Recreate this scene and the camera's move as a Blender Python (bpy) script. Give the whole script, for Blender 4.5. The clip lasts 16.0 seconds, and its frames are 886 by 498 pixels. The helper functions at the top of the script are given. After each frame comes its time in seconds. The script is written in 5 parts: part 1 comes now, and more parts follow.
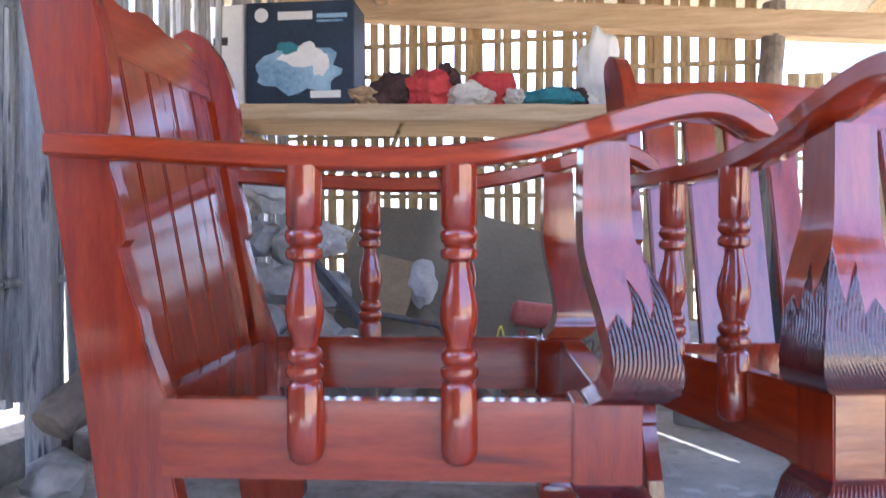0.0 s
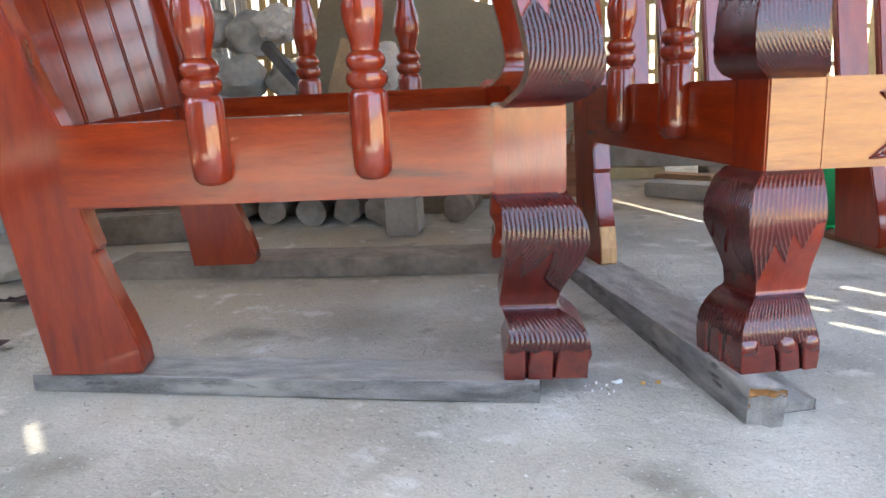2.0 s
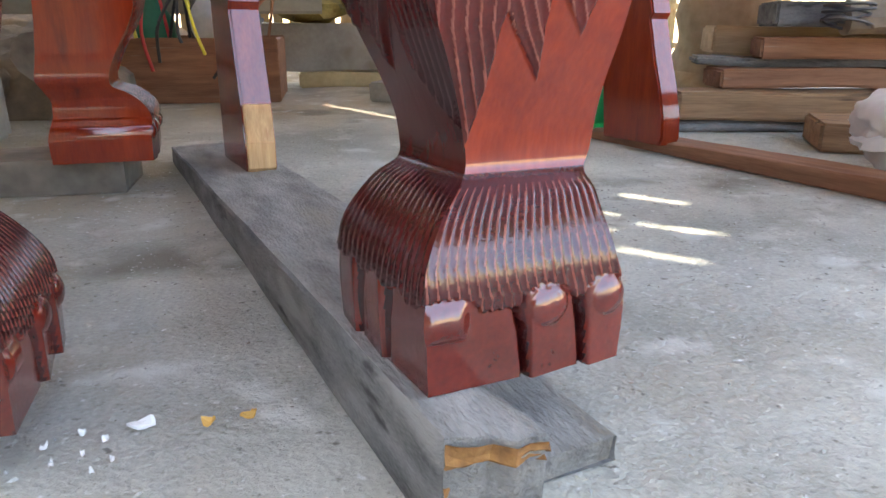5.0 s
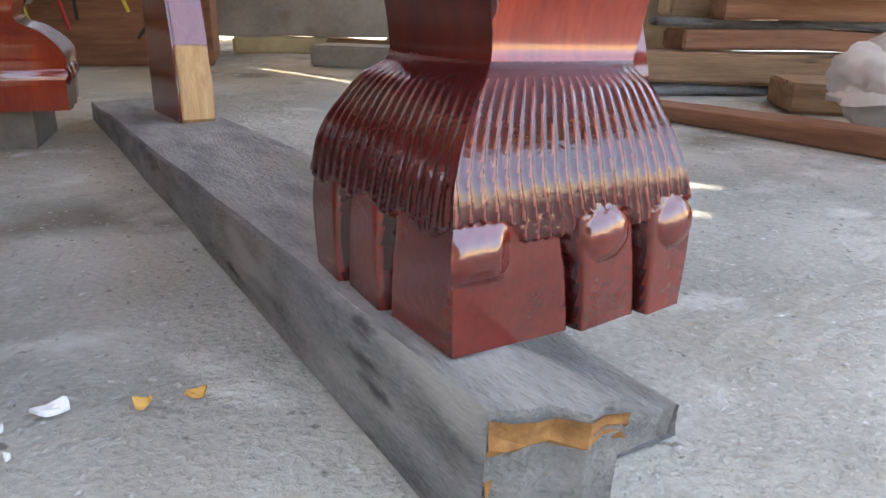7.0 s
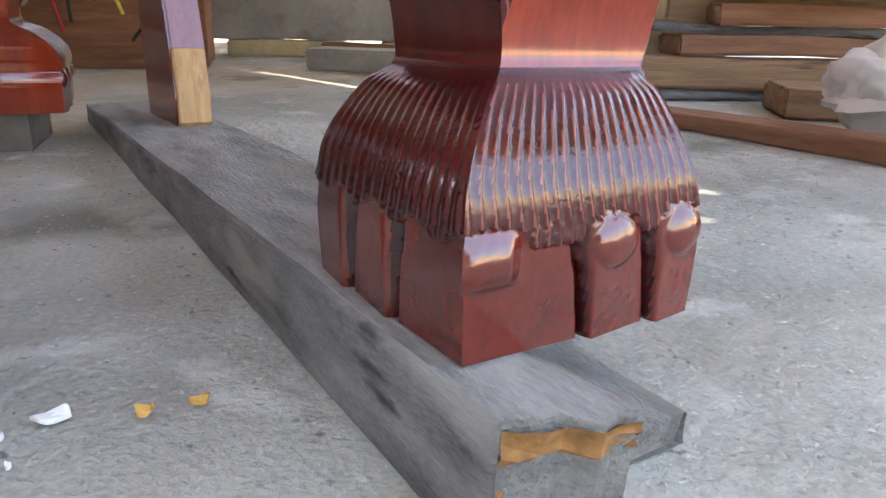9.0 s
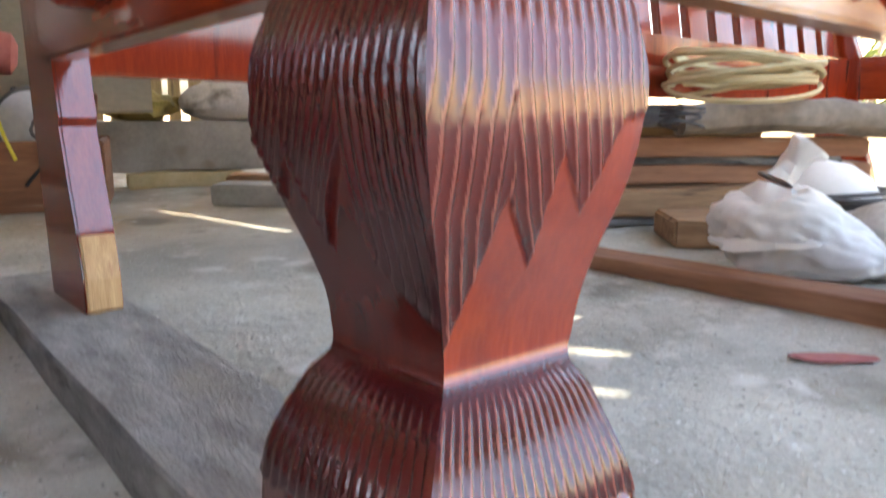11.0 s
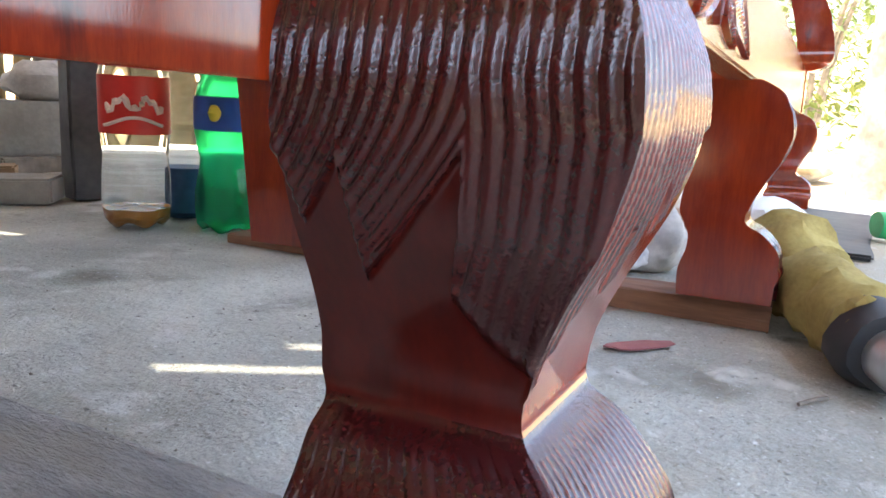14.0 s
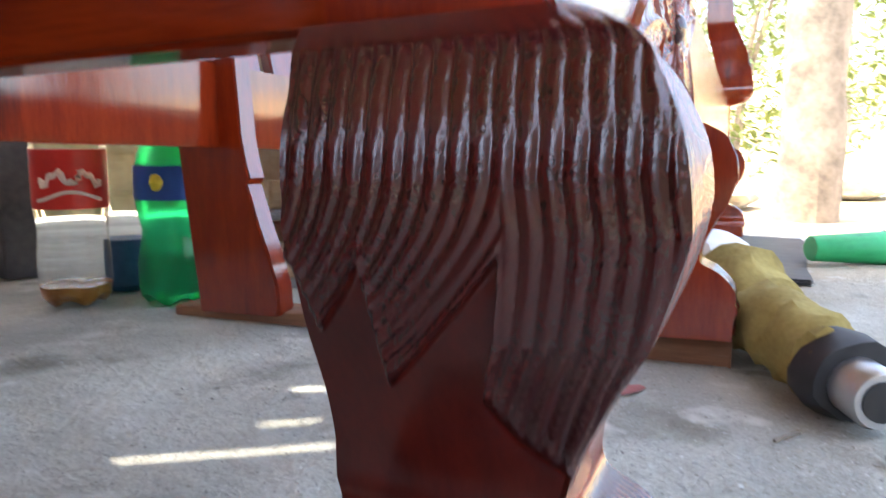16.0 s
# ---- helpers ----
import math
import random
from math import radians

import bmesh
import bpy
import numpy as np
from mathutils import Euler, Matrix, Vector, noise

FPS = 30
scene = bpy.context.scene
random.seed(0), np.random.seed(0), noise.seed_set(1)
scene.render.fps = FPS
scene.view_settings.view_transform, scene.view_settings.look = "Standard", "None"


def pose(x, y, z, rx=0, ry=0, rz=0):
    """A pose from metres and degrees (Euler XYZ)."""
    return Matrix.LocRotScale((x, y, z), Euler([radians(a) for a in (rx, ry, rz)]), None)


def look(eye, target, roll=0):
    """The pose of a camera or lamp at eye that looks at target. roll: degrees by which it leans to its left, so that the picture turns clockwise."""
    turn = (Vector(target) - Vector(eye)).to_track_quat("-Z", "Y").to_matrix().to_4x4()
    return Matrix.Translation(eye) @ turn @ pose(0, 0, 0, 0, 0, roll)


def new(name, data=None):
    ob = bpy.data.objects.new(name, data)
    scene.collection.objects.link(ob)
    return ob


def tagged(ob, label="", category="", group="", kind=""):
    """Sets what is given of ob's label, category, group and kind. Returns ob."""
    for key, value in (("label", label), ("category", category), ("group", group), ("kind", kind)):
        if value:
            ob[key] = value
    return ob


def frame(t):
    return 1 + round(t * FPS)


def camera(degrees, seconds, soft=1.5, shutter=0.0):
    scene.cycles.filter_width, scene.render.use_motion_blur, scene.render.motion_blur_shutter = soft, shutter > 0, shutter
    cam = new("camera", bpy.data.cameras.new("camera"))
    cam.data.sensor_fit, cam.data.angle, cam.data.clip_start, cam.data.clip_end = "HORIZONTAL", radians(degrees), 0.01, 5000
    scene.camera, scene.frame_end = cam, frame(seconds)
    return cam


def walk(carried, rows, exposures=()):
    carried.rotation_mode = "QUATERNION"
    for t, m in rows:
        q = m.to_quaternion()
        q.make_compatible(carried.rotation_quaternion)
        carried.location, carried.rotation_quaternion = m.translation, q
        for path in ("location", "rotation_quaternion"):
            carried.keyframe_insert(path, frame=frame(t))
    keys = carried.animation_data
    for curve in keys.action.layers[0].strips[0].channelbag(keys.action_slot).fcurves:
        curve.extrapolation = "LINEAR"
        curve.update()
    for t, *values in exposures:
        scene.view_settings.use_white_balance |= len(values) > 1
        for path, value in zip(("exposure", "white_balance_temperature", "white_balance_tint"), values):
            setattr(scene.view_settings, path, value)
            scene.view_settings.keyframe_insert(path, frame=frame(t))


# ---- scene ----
cam = camera(62.5, 16.0, shutter=0.4)
PATH = [
    (0, (-0.027, -1.096, 0.677), (-0.355, 0.877, 0.662), -0.1),
    (0.5, (-0.005, -1.101, 0.591), (-0.29, 0.87, 0.41), 0.6),
    (0.6, (-0.013, -1.094, 0.584), (-0.287, 0.87, 0.328), 1.1),
    (1, (-0.003, -1.099, 0.545), (-0.328, 0.844, 0.197), 0.7),
    (1.5, (0.046, -1.074, 0.514), (-0.241, 0.857, 0.078), -0.8),
    (2, (0.091, -1.017, 0.486), (-0.244, 0.897, 0.012), -2.7),
    (2.2, (0.103, -1.008, 0.478), (-0.217, 0.908, 0.0), -2.7),
    (2.5, (0.118, -0.992, 0.477), (-0.251, 0.923, 0.03), -3.4),
    (3, (0.209, -0.914, 0.449), (-0.016, 1.009, -0.054), -2.9),
    (3.5, (0.262, -0.756, 0.457), (0.107, 1.146, -0.142), -2.9),
    (4, (0.21, -0.511, 0.336), (0.449, 1.358, -0.334), 0.2),
    (4.5, (0.247, -0.423, 0.27), (0.553, 1.444, -0.38), -1.2),
    (5, (0.292, -0.337, 0.236), (0.554, 1.547, -0.38), -0.0),
    (7.5, (0.267, -0.248, 0.179), (0.718, 1.585, -0.481), 1.2),
    (8, (0.266, -0.247, 0.179), (0.707, 1.59, -0.476), 1.3),
    (10.5, (0.265, -0.235, 0.199), (0.84, 1.589, -0.386), 2.1),
    (11, (0.253, -0.23, 0.271), (0.963, 1.596, -0.133), 0.0),
    (11.5, (0.244, -0.24, 0.319), (0.977, 1.594, 0.005), 0.5),
    (12, (0.24, -0.242, 0.332), (0.97, 1.593, 0.013), 1.2),
    (12.5, (0.216, -0.217, 0.304), (1.157, 1.502, -0.096), 2.7),
    (13, (0.163, -0.147, 0.272), (1.445, 1.326, -0.163), 3.2),
    (13.5, (0.162, -0.126, 0.277), (1.453, 1.345, -0.132), 4.7),
    (14, (0.166, -0.119, 0.271), (1.529, 1.288, -0.131), 3.3),
    (14.5, (0.15, -0.095, 0.25), (1.505, 1.298, -0.219), 3.2),
    (15, (0.151, -0.07, 0.251), (1.664, 1.195, -0.084), 2.6),
    (15.5, (0.147, -0.074, 0.253), (1.722, 1.11, -0.087), 1.6),
    (16, (0.155, -0.091, 0.287), (1.645, 1.215, 0.007), 0.1),
]
EXPOSURES = [(0.0, 3.24, 5150, 17), (0.5, 3.44, 5900, 14), (1.2, 3.45, 6500, 12), (2.0, 3.36, 6750, 9), (3.0, 3.4, 6850, 8), (5.0, 3.51, 7050, 8), (8.0, 3.5, 7150, 9), (10.5, 3.56, 7050, 8), (12.0, 3.6, 7050, 6), (13.5, 3.48, 6650, 7), (15.0, 3.4, 6650, 8), (16.0, 3.3, 6650, 9)]
walk(cam, [(t, look(eye, target, roll)) for t, eye, target, roll in PATH], EXPOSURES)

# ---- world and sun ----
SUN_FROM = Vector((-0.809 * math.cos(radians(71)), 0.588 * math.cos(radians(71)), math.sin(radians(71))))
world = bpy.data.worlds.new("world")
scene.world = world
world.use_nodes = True
sky = world.node_tree.nodes.new("ShaderNodeTexSky")
sky.sky_type, sky.sun_disc = "NISHITA", False
sky.sun_elevation, sky.sun_rotation = radians(71), radians(-54)
sky.air_density, sky.dust_density = 1.0, 4.5
world.node_tree.links.new(sky.outputs[0], world.node_tree.nodes["Background"].inputs[0])
world.node_tree.nodes["Background"].inputs[1].default_value = 0.15
sun = new("sun", bpy.data.lights.new("sun", "SUN"))
sun.data.energy, sun.data.angle, sun.data.color = 2.4, radians(0.55), (1.0, 0.93, 0.82)
sun.matrix_world = look(SUN_FROM * 10, (0, 0, 0))


# ---- materials ----
def surface(name, dark, light, scale=8.0, rough=0.6, bump=0.2, coat=0.0, metal=0.0, stretch=(1, 1, 1), fine=60.0, spots=None, rough_var=0.12, coat_rough=0.15, coat_ior=1.5, coarse=None):
    """A surface of two colours mixed by noise at two scales, with fine relief; spots: a third colour in sparse stains."""
    m = bpy.data.materials.new(name)
    m.use_nodes = True
    n, l = m.node_tree.nodes, m.node_tree.links
    b = n["Principled BSDF"]
    tc = n.new("ShaderNodeTexCoord")
    mp = n.new("ShaderNodeMapping")
    mp.inputs["Scale"].default_value = stretch
    l.new(tc.outputs["Object"], mp.inputs["Vector"])
    info = n.new("ShaderNodeObjectInfo")
    shift = n.new("ShaderNodeVectorMath")
    shift.operation = "MULTIPLY_ADD"
    l.new(info.outputs["Random"], shift.inputs[0])
    shift.inputs[1].default_value = (17.0, 31.0, 23.0)
    l.new(mp.outputs[0], shift.inputs[2])
    big, small = n.new("ShaderNodeTexNoise"), n.new("ShaderNodeTexNoise")
    for node, s, d in ((big, scale, 5.0), (small, fine, 4.0)):
        node.inputs["Scale"].default_value, node.inputs["Detail"].default_value = s, d
        l.new(shift.outputs[0], node.inputs["Vector"])
    add = n.new("ShaderNodeMath")
    add.operation = "MULTIPLY_ADD"
    add.inputs[1].default_value = 0.45
    l.new(small.outputs["Fac"], add.inputs[0])
    l.new(big.outputs["Fac"], add.inputs[2])
    ramp = n.new("ShaderNodeMapRange")
    ramp.inputs["From Min"].default_value, ramp.inputs["From Max"].default_value = 0.5, 0.95
    l.new(add.outputs[0], ramp.inputs["Value"])
    mix = n.new("ShaderNodeMix")
    mix.data_type = "RGBA"
    mix.inputs["A"].default_value, mix.inputs["B"].default_value = (*dark, 1), (*light, 1)
    l.new(ramp.outputs[0], mix.inputs["Factor"])
    colour = mix.outputs["Result"]
    for tint, size, low in ([spots] if spots and not isinstance(spots, list) else spots or []):
        sn = n.new("ShaderNodeTexNoise")
        sn.inputs["Scale"].default_value, sn.inputs["Detail"].default_value = size, 6.0
        l.new(shift.outputs[0], sn.inputs["Vector"])
        sr = n.new("ShaderNodeMapRange")
        sr.inputs["From Min"].default_value, sr.inputs["From Max"].default_value = low, low + 0.1
        l.new(sn.outputs["Fac"], sr.inputs["Value"])
        sm = n.new("ShaderNodeMix")
        sm.data_type = "RGBA"
        l.new(sr.outputs[0], sm.inputs["Factor"])
        l.new(colour, sm.inputs["A"])
        sm.inputs["B"].default_value = (*tint, 1)
        colour = sm.outputs["Result"]
    l.new(colour, b.inputs["Base Color"])
    rr = n.new("ShaderNodeMapRange")
    rr.inputs["To Min"].default_value, rr.inputs["To Max"].default_value = max(0.03, rough - rough_var), min(1.0, rough + rough_var)
    l.new(add.outputs[0], rr.inputs["Value"])
    l.new(rr.outputs[0], b.inputs["Roughness"])
    b.inputs["Metallic"].default_value = metal
    b.inputs["Specular IOR Level"].default_value = 0.04 if coat > 0.5 else 0.4
    b.inputs["Coat Weight"].default_value, b.inputs["Coat Roughness"].default_value = coat, coat_rough
    b.inputs["Coat IOR"].default_value = coat_ior
    bp = n.new("ShaderNodeBump")
    bp.inputs["Strength"].default_value, bp.inputs["Distance"].default_value = bump, 0.003
    l.new(add.outputs[0], bp.inputs["Height"])
    if coarse:
        cn, cb = n.new("ShaderNodeTexNoise"), n.new("ShaderNodeBump")
        cn.inputs["Scale"].default_value, cn.inputs["Detail"].default_value = coarse[0], 9.0
        cn.inputs["Roughness"].default_value = 0.65
        l.new(shift.outputs[0], cn.inputs["Vector"])
        cb.inputs["Strength"].default_value, cb.inputs["Distance"].default_value = 1.0, coarse[1]
        l.new(cn.outputs["Fac"], cb.inputs["Height"])
        l.new(cb.outputs[0], bp.inputs["Normal"])
    l.new(bp.outputs[0], b.inputs["Normal"])
    if coat > 0.5:
        l.new(bp.outputs[0], b.inputs["Coat Normal"])
    return m


def clear(name, tint, rough=0.05):
    """Thin coloured plastic that light passes."""
    m = bpy.data.materials.new(name)
    m.use_nodes = True
    b = m.node_tree.nodes["Principled BSDF"]
    b.inputs["Base Color"].default_value = (*tint, 1)
    b.inputs["Roughness"].default_value = rough
    b.inputs["Transmission Weight"].default_value = 1.0
    b.inputs["IOR"].default_value = 1.03
    b.inputs["Coat Weight"].default_value, b.inputs["Coat Roughness"].default_value = 0.7, 0.05
    return m


VARNISH = surface("red varnished wood", (0.165, 0.012, 0.0024), (0.255, 0.025, 0.0040), 5, 0.5, 0.08, 1.0, 0, (9, 9, 1.2), 40, ((0.085, 0.008, 0.0035), 3.0, 0.62), 0.08, 0.09, 1.75)
VARNISH_Y = surface("red varnished rail", (0.185, 0.016, 0.0028), (0.295, 0.034, 0.0050), 5, 0.5, 0.08, 1.0, 0, (1.2, 1.2, 12), 40, ((0.10, 0.009, 0.0035), 3.0, 0.64), 0.08, 0.09, 1.75)
# rail varnish shifted to gold: the sunlit yard's reflection is in the base colour
GOLD_SHEEN = surface("front varnish with painted golden reflection", (0.175, 0.042, 0.0060), (0.290, 0.092, 0.0150), 5, 0.5, 0.16, 1.0, 0, (1.2, 1.2, 12), 40, ((0.12, 0.020, 0.004), 3.0, 0.64), 0.08, 0.10, 1.75)
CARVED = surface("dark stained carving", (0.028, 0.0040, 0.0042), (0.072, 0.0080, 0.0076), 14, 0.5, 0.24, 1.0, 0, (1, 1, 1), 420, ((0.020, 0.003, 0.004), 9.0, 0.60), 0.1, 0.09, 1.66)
TOE = surface("brown stained toe", (0.075, 0.0062, 0.0036), (0.155, 0.0135, 0.0056), 22, 0.5, 0.15, 1.0, 0, (1, 1, 1), 260, ((0.050, 0.005, 0.004), 30.0, 0.68), 0.1, 0.10, 1.85)
# the red varnish again, darkened to hold the shade on the flank
SHADED_FLANK = surface("smooth flank varnish with painted shade", (0.052, 0.0050, 0.0036), (0.092, 0.0088, 0.0056), 9, 0.5, 0.05, 1.0, 0, (6, 6, 1.2), 60, ((0.035, 0.004, 0.004), 4.0, 0.60), 0.1, 0.16, 1.5)
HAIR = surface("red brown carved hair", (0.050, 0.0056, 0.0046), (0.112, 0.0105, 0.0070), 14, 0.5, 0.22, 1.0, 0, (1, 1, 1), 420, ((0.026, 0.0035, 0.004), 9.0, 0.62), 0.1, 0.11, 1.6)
# wear on the leg's sharp edges, and the painted sky highlight on leaf rims
WORN_SHEEN = surface("worn edges and painted rim highlights", (0.135, 0.030, 0.022), (0.26, 0.085, 0.062), 60, 0.5, 0.2, 1.0, 0, (1, 1, 1), 300, ((0.07, 0.009, 0.007), 40.0, 0.58), 0.1, 0.14, 1.55)
DUST = surface("dust on weathered timber", (0.27, 0.26, 0.24), (0.52, 0.505, 0.47), 9, 0.95, 0.8, 0, 0, (1.5, 5, 5), 90, [((0.17, 0.165, 0.155), 4.0, 0.60), ((0.40, 0.37, 0.31), 2.0, 0.54)], coarse=(45, 0.006))
RAW = surface("raw pale wood", (0.42, 0.24, 0.10), (0.62, 0.40, 0.20), 8, 0.55, 0.3, 0.1, 0, (14, 14, 1.0), 40, ((0.35, 0.13, 0.06), 6, 0.66))
CONCRETE = surface("dusty concrete", (0.335, 0.33, 0.285), (0.645, 0.635, 0.56), 4.5, 0.9, 1.0, 0, 0, (1, 1, 1), 240, [((0.43, 0.375, 0.28), 0.8, 0.50), ((0.25, 0.235, 0.19), 3.6, 0.60), ((0.30, 0.285, 0.225), 9.0, 0.64), ((0.62, 0.615, 0.56), 14.0, 0.60), ((0.20, 0.185, 0.155), 110.0, 0.64), ((0.74, 0.74, 0.71), 130.0, 0.64)], coarse=(38, 0.012))
CEMENT = surface("grey cement", (0.27, 0.26, 0.23), (0.42, 0.40, 0.36), 7, 0.9, 0.5, 0, 0, (1, 1, 1), 80, ((0.2, 0.17, 0.12), 5, 0.6))
EARTH = surface("dry pale earth", (0.34, 0.235, 0.12), (0.52, 0.40, 0.245), 1.2, 0.95, 0.8, 0, 0, (1, 1, 1), 25, ((0.20, 0.22, 0.08), 0.7, 0.60))
OLDWOOD = surface("weathered grey timber", (0.085, 0.084, 0.082), (0.26, 0.255, 0.245), 5, 0.88, 0.8, 0, 0, (2.5, 8, 9), 70, [((0.30, 0.295, 0.275), 2.2, 0.60), ((0.055, 0.052, 0.05), 6, 0.60)])
PLANK = surface("sawn brown timber", (0.20, 0.115, 0.06), (0.40, 0.25, 0.14), 4, 0.8, 0.5, 0, 0, (1.0, 10, 12), 30, ((0.12, 0.075, 0.05), 4, 0.6))
REDPLANK = surface("reddish sawn timber", (0.17, 0.075, 0.04), (0.32, 0.16, 0.09), 4, 0.75, 0.5, 0, 0, (1.0, 10, 12), 30, ((0.3, 0.22, 0.16), 5, 0.64))
PALEPLANK = surface("pale sawn shelf board", (0.42, 0.30, 0.17), (0.62, 0.48, 0.30), 4, 0.75, 0.3, 0, 0, (1.0, 10, 12), 30)
SLATWOOD = surface("dry bamboo slats", (0.26, 0.18, 0.08), (0.52, 0.40, 0.21), 5, 0.75, 0.4, 0, 0, (8, 8, 1), 30, ((0.14, 0.11, 0.07), 4, 0.62))
STICK = surface("grey weathered sticks", (0.19, 0.195, 0.20), (0.44, 0.445, 0.44), 5, 0.85, 0.5, 0, 0, (9, 9, 1), 30, ((0.08, 0.08, 0.085), 5, 0.6))
BARK = surface("bark of old logs", (0.13, 0.11, 0.09), (0.32, 0.28, 0.23), 8, 0.95, 0.9, 0, 0, (1, 1, 1), 40, ((0.35, 0.33, 0.3), 6, 0.62))
STONE = surface("rough rubble stone", (0.27, 0.26, 0.235), (0.50, 0.49, 0.45), 7, 0.95, 0.8, 0, 0, (1, 1, 1), 40, ((0.14, 0.13, 0.11), 5, 0.62))
TARP = surface("dusty brown tarpaulin", (0.155, 0.135, 0.095), (0.245, 0.215, 0.155), 2.5, 0.8, 0.3, 0, 0, (1, 1, 1), 50)
CARD = surface("brown cardboard", (0.30, 0.21, 0.12), (0.45, 0.33, 0.20), 5, 0.85, 0.2)
IRON = surface("dull dark iron", (0.07, 0.07, 0.075), (0.17, 0.165, 0.16), 10, 0.55, 0.3, 0, 0.6, spots=((0.16, 0.07, 0.03), 8, 0.62))
STEEL = surface("worn bright steel", (0.42, 0.42, 0.43), (0.62, 0.62, 0.62), 10, 0.32, 0.1, 0, 0.9)
BLACKPLASTIC = surface("black plastic", (0.015, 0.015, 0.016), (0.04, 0.04, 0.042), 10, 0.45, 0.1)
ROOFTIN = surface("corrugated roof sheet", (0.16, 0.17, 0.14), (0.34, 0.34, 0.28), 2, 0.5, 0.2, 0, 0.4, spots=((0.15, 0.08, 0.04), 3, 0.6))
WHITEBAG = surface("thin white plastic bag", (0.62, 0.62, 0.60), (0.80, 0.80, 0.78), 7, 0.38, 0.55, 0, 0, (1.6, 1.6, 0.6), 26)
DARKPLANK = surface("dark weathered planks", (0.05, 0.043, 0.036), (0.13, 0.115, 0.095), 4, 0.85, 0.5, 0, 0, (10, 10, 1), 30)
RAG = surface("pale dirty cloth", (0.40, 0.37, 0.33), (0.68, 0.65, 0.60), 6, 0.95, 0.5, 0, 0, (1, 1, 1), 90, ((0.2, 0.18, 0.15), 7, 0.6))
SACK = surface("yellow brown sackcloth", (0.22, 0.16, 0.045), (0.42, 0.33, 0.11), 9, 0.95, 0.6, 0, 0, (1, 1, 1), 140, ((0.13, 0.10, 0.04), 6, 0.6))
RED = surface("red cloth", (0.40, 0.03, 0.04), (0.60, 0.08, 0.08), 8, 0.8, 0.4)
TEAL = surface("teal cloth", (0.03, 0.13, 0.16), (0.06, 0.25, 0.30), 8, 0.8, 0.4)
BLUE = surface("blue plastic", (0.02, 0.07, 0.16), (0.05, 0.13, 0.26), 8, 0.5, 0.2)
DARKCLOTH = surface("dark cloth", (0.03, 0.02, 0.02), (0.09, 0.05, 0.05), 8, 0.9, 0.4)
GREENPLASTIC = surface("green plastic", (0.01, 0.28, 0.09), (0.03, 0.45, 0.16), 8, 0.35, 0.1)
BOXNAVY = surface("dark navy printed carton", (0.012, 0.022, 0.04), (0.03, 0.05, 0.085), 3, 0.5, 0.05)
BOXBLUE = surface("printed light blue", (0.10, 0.22, 0.36), (0.35, 0.52, 0.66), 6, 0.5, 0.05)
BOXWHITE = surface("white printed card", (0.66, 0.66, 0.64), (0.80, 0.80, 0.78), 4, 0.6, 0.05)
INK = surface("black ink", (0.02, 0.02, 0.02), (0.05, 0.05, 0.05), 6, 0.6, 0.0)
LABELRED = surface("red printed label", (0.55, 0.02, 0.015), (0.66, 0.04, 0.03), 10, 0.35, 0.05)
LABELPALE = surface("pale printed lettering", (0.70, 0.55, 0.48), (0.80, 0.68, 0.60), 10, 0.4, 0.05)
LABELYELLOW = surface("yellow printed label", (0.65, 0.55, 0.04), (0.75, 0.66, 0.10), 10, 0.4, 0.05)
LABELBLUE = surface("blue printed label", (0.02, 0.07, 0.30), (0.03, 0.12, 0.42), 10, 0.35, 0.05)
AMBER = surface("amber liquid dregs", (0.34, 0.13, 0.02), (0.48, 0.21, 0.04), 10, 0.2, 0.05)
REDDUST = surface("dusty red mark", (0.24, 0.07, 0.07), (0.36, 0.15, 0.14), 9, 0.9, 0.3)
LEAFMAT = surface("sunlit leaves", (0.07, 0.11, 0.025), (0.19, 0.24, 0.075), 4, 0.6, 0.1)
WIRE = surface("pale dry cane", (0.42, 0.34, 0.18), (0.62, 0.52, 0.30), 8, 0.6, 0.3)
CLEARPLASTIC = clear("clear bottle plastic", (0.74, 0.76, 0.74), 0.04)
GREENCLEAR = clear("green bottle plastic", (0.012, 0.36, 0.13), 0.28)
CHIP = surface("white paint flake", (0.72, 0.72, 0.70), (0.82, 0.82, 0.80), 20, 0.7, 0.2)
ORANGEBIT = surface("orange peel bit", (0.5, 0.26, 0.06), (0.7, 0.42, 0.12), 20, 0.7, 0.3)
ROT = surface("rotten orange wood", (0.07, 0.028, 0.011), (0.38, 0.19, 0.065), 45, 0.95, 1.0, 0, 0, (1, 1, 1), 160)


# ---- building helpers ----
def part(name, bm, material, parent=None, label="", smooth=False):
    """Links a bmesh as one mesh object under a thing or a part."""
    me = bpy.data.meshes.new(name)
    bmesh.ops.recalc_face_normals(bm, faces=bm.faces)
    bm.to_mesh(me)
    bm.free()
    for mt in material if isinstance(material, (list, tuple)) else (material,):
        me.materials.append(mt)
    if smooth:
        me.polygons.foreach_set("use_smooth", [True] * len(me.polygons))
        me.set_sharp_from_angle(angle=radians(38))
    ob = new(name, me)
    if parent:
        ob.parent = parent
    if label:
        ob["label"] = label
    return ob


def thing(name, m, label, category, group="", kind=""):
    ob = new(name)
    ob.empty_display_size = 0.1
    ob.matrix_world = m
    return tagged(ob, label, category, group, kind)


